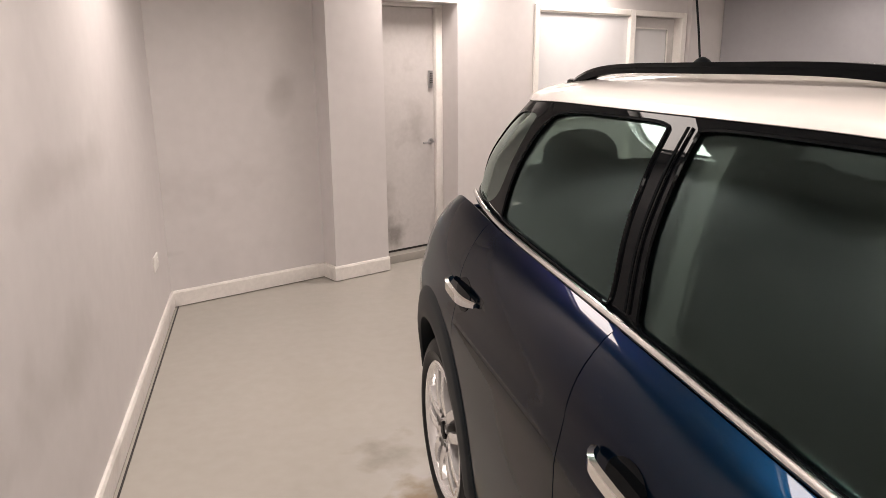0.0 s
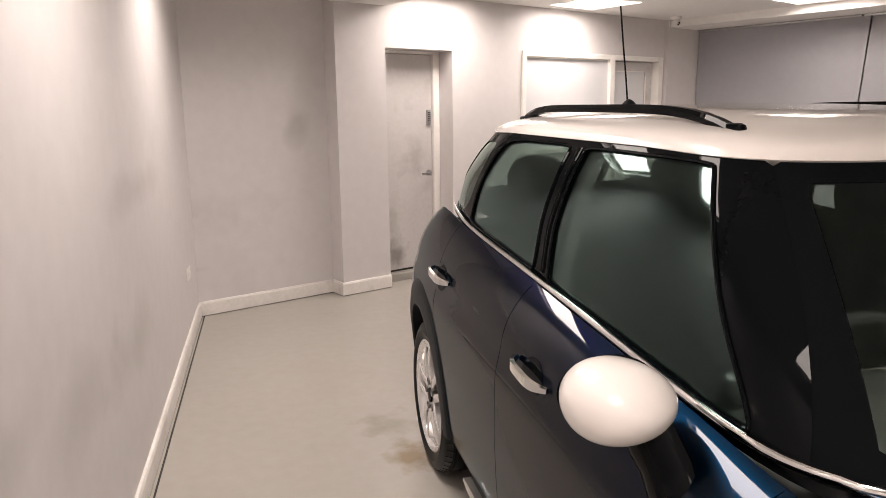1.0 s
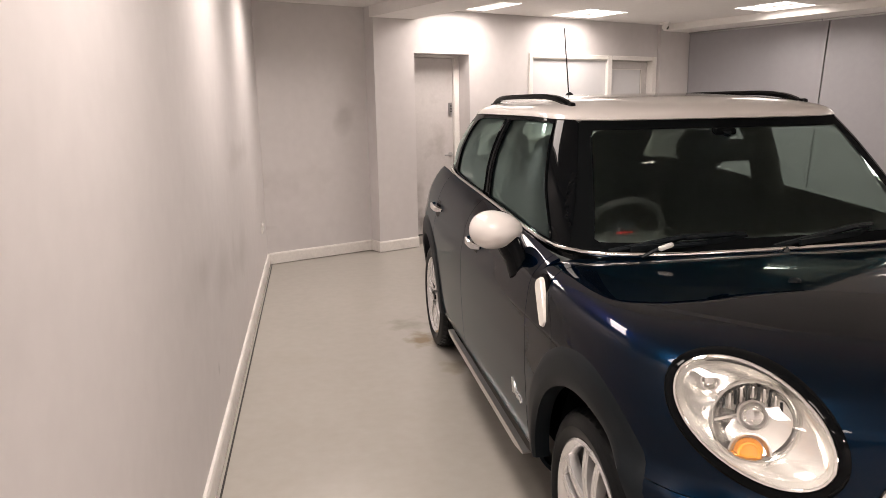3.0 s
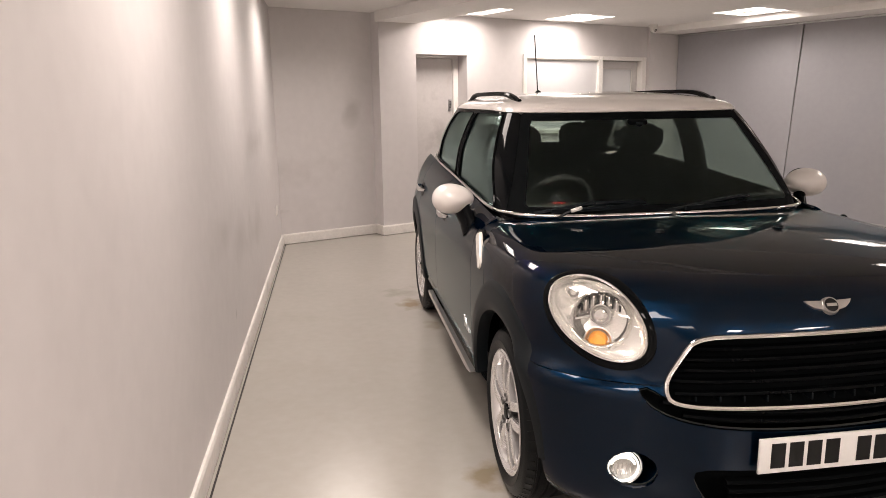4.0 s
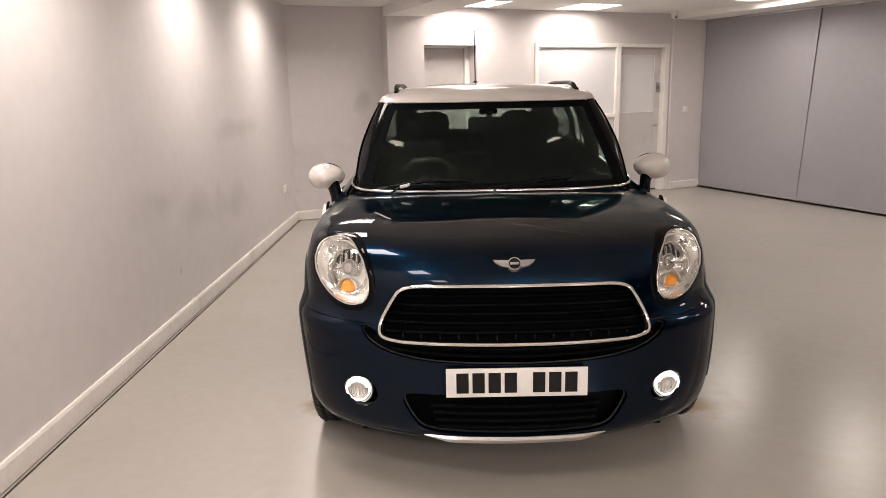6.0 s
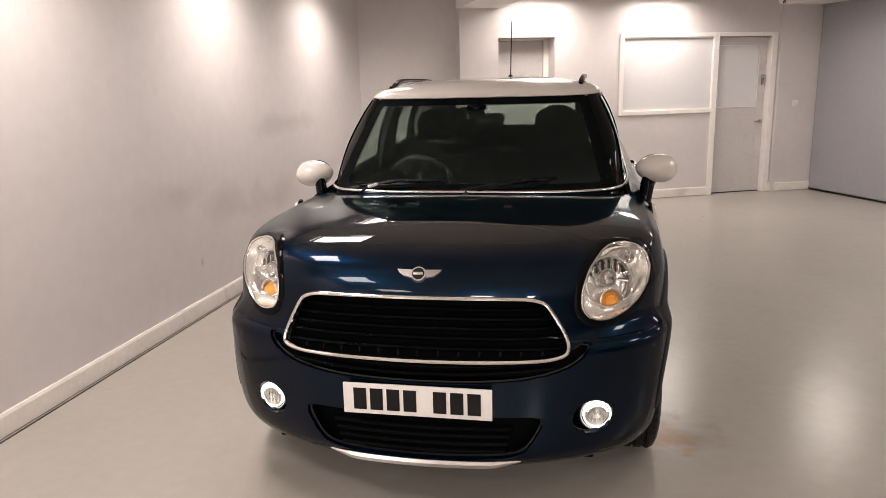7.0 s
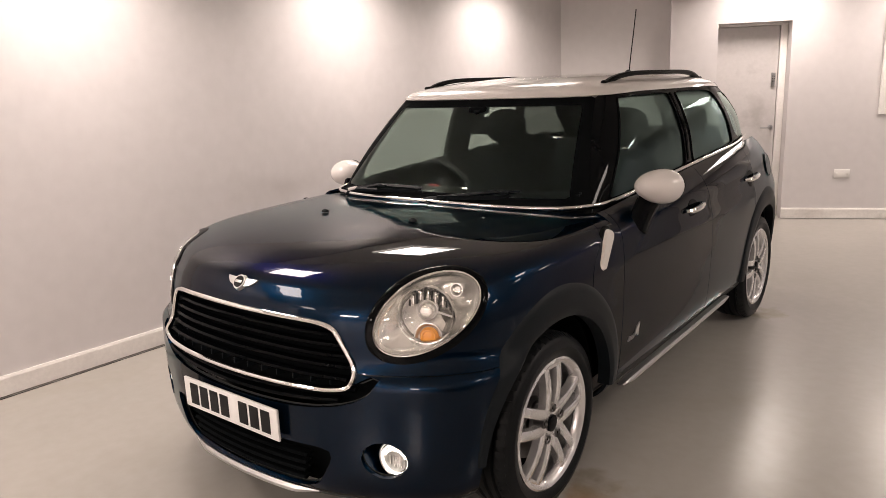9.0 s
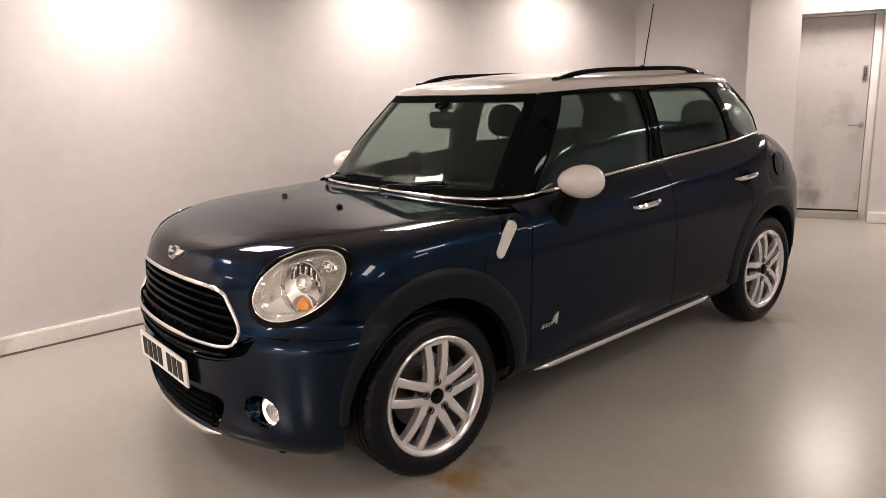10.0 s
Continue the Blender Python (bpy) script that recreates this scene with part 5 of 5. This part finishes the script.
# door mirrors
for s in (1, -1):
    mc = Vector((0.906, -0.514, 1.077)) if s > 0 else Vector((-0.913, -0.504, 1.054))
    bm = bmesh.new()
    bmesh.ops.create_uvsphere(bm, u_segments=36, v_segments=24, radius=1.0)
    bmesh.ops.bisect_plane(bm, geom=bm.verts[:] + bm.edges[:] + bm.faces[:], plane_co=(0, 0.35, 0), plane_no=(0, 1, 0), clear_outer=True)
    for v in bm.verts:
        x, y, z = v.co
        v.co = (0.100 * x * (1 - 0.05 * x * s), 0.106 * y, 0.071 * z * (1 + 0.10 * x * s))
    shell_ = part("door_mirror", bm, ROOFWHITE, car, "white egg-shaped door mirror", Matrix.Translation(mc) @ Matrix.Rotation(radians(8 * s), 4, "Z"))
    part("mirror_housing", disc_grid(0.093, 0.069, lambda r: 0.0), GLOSSBLACK, shell_, "", Matrix.Translation((0, 0.0365, 0)) @ Matrix.Rotation(radians(-90), 4, "X"))
    part("mirror_glass", disc_grid(0.083, 0.060, lambda r: 0.0), MIRROR, shell_, "mirror glass", Matrix.Translation((0, 0.0395, 0)) @ Matrix.Rotation(radians(-90), 4, "X"))
    pts = [(mc.x - s * 0.025, -0.520, 1.045), (mc.x - s * 0.045, -0.540, 1.005), (s * 0.850, -0.572, 0.955), (s * 0.842, -0.598, 0.900)]
    part("mirror_arm", sweep(pts, rounded(0.056, 0.030, 12), ups=[(s, 0, 0.6)] * 4), GLOSSBLACK, car, "black mirror arm")

# wipers and washer jets
for x0, x1, y1, z1 in ((-0.60, -0.10, -0.80, 1.05), (-0.03, 0.66, -0.70, 1.055)):
    a = Vector((x0, -0.80 - 0.10 * (1 - (x0 / 0.72) ** 2), 1.018))
    bpt = Vector((x1, y1, z1))
    w = part("wiper", sweep([a, a.lerp(bpt, 0.5) + Vector((0, -0.045, 0.026)), bpt + Vector((0, -0.03, 0.004))], rounded(0.013, 0.010, 6)), PLASTIC, car, "black windscreen wiper")
    part("wiper_blade", sweep([a.lerp(bpt, 0.12) + Vector((0, -0.045, 0.012)), a.lerp(bpt, 0.5) + Vector((0, -0.06, 0.004)), bpt + Vector((0, -0.045, -0.004))], [(-0.004, -0.01), (0.004, -0.01), (0.006, 0.008), (-0.006, 0.008)]), PLASTIC, w)
    part("blade_clip", box(-0.022, 0.022, -0.008, 0.008, -0.006, 0.008, 0.003), PLASTIC, w, matrix=Matrix.Translation(a.lerp(bpt, 0.56) + Vector((0, -0.055, 0.022))))
    if x0 < -0.5:
        # pale pad painted in for the wiper tip's glint, on an added dark arm
        tip = Matrix.Translation((-0.450, -0.940, 1.048)) @ Matrix.Rotation(radians(6), 4, "Z") @ Matrix.Rotation(radians(-14), 4, "Y")
        part("glint_arm", sweep([(-0.52, -0.915, 1.012), (-0.485, -0.930, 1.036), (-0.43, -0.938, 1.049), (-0.30, -0.925, 1.050)], rounded(0.008, 0.006, 6)), PLASTIC, w)
        part("wiper_glint", box(-0.026, 0.026, -0.008, 0.008, -0.007, 0.008, 0.004), WHITEPLASTIC, w, "pale pad on the wiper, for the glint at its tip", tip)
for x, y in ((-0.25, -1.31), (0.24, -1.31)):
    part("washer_jet", lathe([(0.0, 0.016), (0.008, 0.014), (0.013, 0.006), (0.014, 0)], 16, "Z"), PLASTIC, car, matrix=Matrix.Translation((x, y, bonnet_level(x, y) + 0.003)) @ Matrix.Diagonal((1.2, 0.8, 1, 1)))

# cabin: dashboard, wheel, seats
def pad(x0, x1, y0, y1, z0, z1, r=0.04):
    bm = box(x0, x1, y0, y1, z0, z1)
    bmesh.ops.bevel(bm, geom=bm.edges[:], offset=r, segments=3, affect="EDGES", profile=0.5)
    return bm

dash = part("dashboard", pad(-0.70, 0.70, -0.80, -0.38, 0.62, 0.965, 0.06), CABIN, car, "black dashboard")
part("instrument_hood", pad(-0.50, -0.20, -0.56, -0.36, 0.93, 1.0, 0.035), CABIN, dash)
part("centre_dial", lathe([(0.0, 0.11), (-0.02, 0.11), (-0.02, 0.095), (-0.012, 0.0)], 32, "Y"), GLOSSBLACK, dash, matrix=Matrix.Translation((0, -0.37, 0.87)) @ Matrix.Rotation(math.pi, 4, "Z"))
bm = bmesh.new()
circle = [Vector((0.172 * math.cos(2 * math.pi * n / 40), 0, 0.172 * math.sin(2 * math.pi * n / 40))) for n in range(40)]
sweep(circle, rounded(0.016, 0.016, 8), True, bm=bm, ups=[(0, 1, 0)] * 40)
sw_m = Matrix.Translation((-0.34, -0.355, 0.972)) @ Matrix.Rotation(radians(24), 4, "X")
wheel_ = part("steering_wheel", bm, LEATHER, car, "black three-spoke steering wheel", sw_m)
part("steering_hub", lathe([(-0.03, 0.05), (0.01, 0.075), (0.03, 0.06), (0.035, 0)], 24, "Y"), PLASTIC, wheel_)
for a in (0, 180, 270):
    c, s_ = math.cos(radians(a)), math.sin(radians(a))
    part("steering_spoke", sweep([(0.05 * c, 0, 0.05 * s_), (0.168 * c, 0, 0.168 * s_)], rounded(0.02, 0.01, 8), ups=[(0, 1, 0)] * 2), SATIN, wheel_)


# a red strip stands in for a red reflection on the dial pod
RED = material("red_reflection", (0.6, 0.02, 0.02), 0.4, vary=0.05, scale=10)
part("red_reflection_strip", pad(-0.395, -0.325, -0.43, -0.425, 0.998, 1.006, 0.002), RED, dash, "small red strip standing in for a red reflection on the instrument hood")


def seat(x, y, width, z0=0.42):
    cushion = part("seat", pad(x - width / 2, x + width / 2, y - 0.25, y + 0.25, z0, z0 + 0.18, 0.06), CLOTH, car, "black cloth car seat")
    bm = pad(-width / 2, width / 2, -0.07, 0.07, 0, 0.62, 0.06)
    for v in bm.verts:
        v.co.x *= 1 - 0.14 * max(0, v.co.z) / 0.62
    back = part("seat_back", bm, CLOTH, cushion, "", Matrix.Translation((x, y + 0.24, z0 + 0.12)) @ Matrix.Rotation(radians(-16), 4, "X"))
    bm = bmesh.new()
    bmesh.ops.create_uvsphere(bm, u_segments=24, v_segments=16, radius=1)
    for v in bm.verts:
        v.co = (0.135 * math.copysign(abs(v.co.x) ** 0.8, v.co.x), 0.055 * v.co.y, 0.10 * math.copysign(abs(v.co.z) ** 0.8, v.co.z))
    part("headrest", bm, CLOTH, cushion, "black rounded headrest", Matrix.Translation((x, y + 0.43, z0 + 0.84)) @ Matrix.Rotation(radians(-8), 4, "X"))
    for dx in (-0.05, 0.05):
        part("headrest_post", sweep([(x + dx, y + 0.40, z0 + 0.68), (x + dx, y + 0.43, z0 + 0.78)], rounded(0.006, 0.006, 6)), STEEL, cushion)

seat(-0.375, -0.13, 0.50, 0.425)
seat(0.375, -0.13, 0.50, 0.425)
for x in (-0.34, 0.34):
    seat(x, 0.92, 0.56, 0.40)
part("rear_view_mirror", pad(-0.115, 0.135, -0.52, -0.475, 1.278, 1.362, 0.021), LINER, car, "rear-view mirror")
part("mirror_stalk", sweep([(0, -0.49, 1.35), (0, -0.525, 1.395)], rounded(0.018, 0.018, 8)), PLASTIC, car)
part("sensor_pod", pad(-0.055, 0.045, -0.525, -0.475, 1.375, 1.408, 0.014), LINER, car, "black sensor pod at the top of the windscreen")
for s_ in (1, -1):
    pts = [(s_ * 0.725, 0.235, 0.90), (s_ * 0.722, 0.240, 1.06), (s_ * 0.690, 0.246, 1.20), (s_ * 0.650, 0.252, 1.33), (s_ * 0.600, 0.256, 1.43)]
    part("pillar_trim", sweep(pts, [(-0.112, -0.010), (0.112, -0.010), (0.105, 0.012), (-0.105, 0.012)], ups=[(-s_, 0, 0.3)] * 5), CABIN, car, "black inner door pillar trim")
    part("seat_belt", sweep([(s_ * 0.635, 0.25, 1.30), (s_ * 0.655, 0.24, 1.10), (s_ * 0.665, 0.23, 0.90)], [(-0.024, -0.001), (0.024, -0.001), (0.024, 0.002), (-0.024, 0.002)], ups=[(-s_, 0, 0.3)] * 3), CLOTH, car, "black seat belt")
part("cabin_floor", box(-0.75, 0.75, -0.8, 1.7, 0.30, 0.36), LINER, car)
part("parcel_shelf", box(-0.68, 0.68, 1.30, 1.62, 0.98, 1.0), LINER, car)
part("bulkhead", box(-0.72, 0.72, -0.86, -0.82, 0.3, 0.97), LINER, car)


# ---- wheels ----
def wheel(x_sign, y):
    """A wheel standing on the floor; its outside looks along +x before turning."""
    rim = lathe([(-0.024, 0.228), (-0.02, 0.211), (0.0, 0.214), (0.012, 0.226), (0.016, 0.235), (0.012, 0.242), (0.0, 0.244), (-0.01, 0.236), (-0.024, 0.228)], 64, "X", caps=False)
    ob = part("wheel", rim, ALLOY, car, "silver alloy wheel with five pairs of spokes")
    ob.matrix_local = Matrix.Translation((x_sign * 0.835, y, HUB_Z)) @ (Matrix.Identity(4) if x_sign > 0 else Matrix.Rotation(math.pi, 4, "Z"))
    # darker barrel and an added dark disc paint in the shade behind the spokes
    part("rim_barrel", lathe([(-0.17, 0.205), (-0.16, 0.218), (-0.024, 0.212), (-0.024, 0.227), (-0.17, 0.227), (-0.17, 0.205)], 64, "X", caps=False), BARREL, ob, "inner barrel of the rim, darkened for the shade inside")
    part("wheel_shade", lathe([(-0.125, 0.0), (-0.125, 0.204), (-0.12, 0.204), (-0.12, 0.0)], 40, "X"), LINER, ob)
    prof = [(-0.19, 0.226), (-0.20, 0.245), (-0.203, 0.275), (-0.195, 0.305), (-0.178, 0.320), (-0.15, 0.326)]
    prof += [(-0.125, 0.3275), (-0.121, 0.319), (-0.112, 0.319), (-0.108, 0.3275), (-0.083, 0.328), (-0.079, 0.319), (-0.070, 0.319), (-0.066, 0.328), (-0.043, 0.3275), (-0.039, 0.319), (-0.030, 0.319), (-0.026, 0.327)]
    prof += [(-0.012, 0.325), (0.006, 0.314), (0.016, 0.298), (0.019, 0.280), (0.022, 0.277), (0.021, 0.268), (0.019, 0.264), (0.015, 0.250), (0.006, 0.242), (-0.01, 0.234)]
    part("tyre", lathe(prof, 72, "X", caps=False), RUBBER, ob, "black road tyre")
    for n in range(54):
        a = 2 * math.pi * n / 54
        bm = box(-0.016, 0.012, -0.0105, 0.0105, -0.003, 0.003)
        part("tread_block", bm, RUBBER, ob, "", Matrix.Rotation(a, 4, "X") @ Matrix.Translation((-0.006, 0, 0.3185)) @ Matrix.Rotation(radians(12), 4, "Z") @ Matrix.Rotation(radians(31), 4, "Y"))
    part("hub", lathe([(-0.05, 0.07), (-0.012, 0.074), (0.0, 0.066), (0.004, 0.05), (0.002, 0.034), (0.002, 0.0)], 40, "X"), ALLOY, ob)
    part("centre_cap", lathe([(0.002, 0.031), (0.008, 0.030), (0.010, 0.026), (0.010, 0.0)], 28, "X"), GLOSSBLACK, ob, "black centre cap")
    for n in range(5):
        a0 = 2 * math.pi * n / 5 + (-0.04 if y < 0 else 0.22)
        for w in (-1, 1):
            bm = bmesh.new()
            rows_ = []
            for t in np.linspace(0, 1, 9):
                r = 0.042 + (0.228 - 0.042) * t
                off = w * (0.026 + 0.018 * t)
                half = 0.0150 + 0.002 * t + 0.008 * (1 - t) ** 3
                x = 0.004 + 0.012 * math.sin(math.pi * min(1, t * 0.9)) - 0.004 * t
                rows_.append([bm.verts.new((xx, off + q * half, r)) for xx, q in ((x - 0.034, -1), (x - 0.004, -1), (x, -0.6), (x, 0.6), (x - 0.004, 1), (x - 0.034, 1))])
            for ra, rb in zip(rows_, rows_[1:]):
                for u in range(6):
                    bm.faces.new((ra[u], ra[(u + 1) % 6], rb[(u + 1) % 6], rb[u]))
            bm.faces.new(rows_[0])
            bm.faces.new(rows_[-1])
            bmesh.ops.recalc_face_normals(bm, faces=bm.faces[:])
            part("spoke", bm, ALLOY, ob, "", Matrix.Rotation(a0, 4, "X"))
        # web that joins a pair at the rim
        bm = box(-0.02, 0.006, -0.045, 0.045, 0.206, 0.224, 0.004)
        part("spoke_web", bm, ALLOY, ob, "", Matrix.Rotation(a0, 4, "X"))
        part("wheel_bolt", lathe([(-0.03, 0.0165), (0.011, 0.0165), (0.012, 0.0145), (-0.004, 0.011), (-0.004, 0.0)], 18, "X"), STEEL, ob, "", Matrix.Rotation(a0, 4, "X") @ Matrix.Translation((0, 0, 0.060)))
        part("bolt_recess", lathe([(0.0, 0.0105), (0.004, 0.0105), (0.004, 0.0)], 14, "X"), GLOSSBLACK, ob, "", Matrix.Rotation(a0, 4, "X") @ Matrix.Translation((0, 0, 0.060)))
    part("brake_disc", lathe([(-0.10, 0.0), (-0.10, 0.15), (-0.082, 0.15), (-0.082, 0.08), (-0.06, 0.07), (-0.06, 0.0)], 48, "X"), STEEL, ob, "worn steel brake disc")
    bm = box(-0.115, -0.065, -0.06, 0.06, 0.09, 0.165, 0.012)
    part("brake_caliper", bm, STEEL, ob, "", Matrix.Rotation(radians(-70 if y < 0 else 70) * x_sign, 4, "X"))
    return ob


for y in (-HUB_Y, HUB_Y):
    for x_sign in (1, -1):
        wheel(x_sign, y)
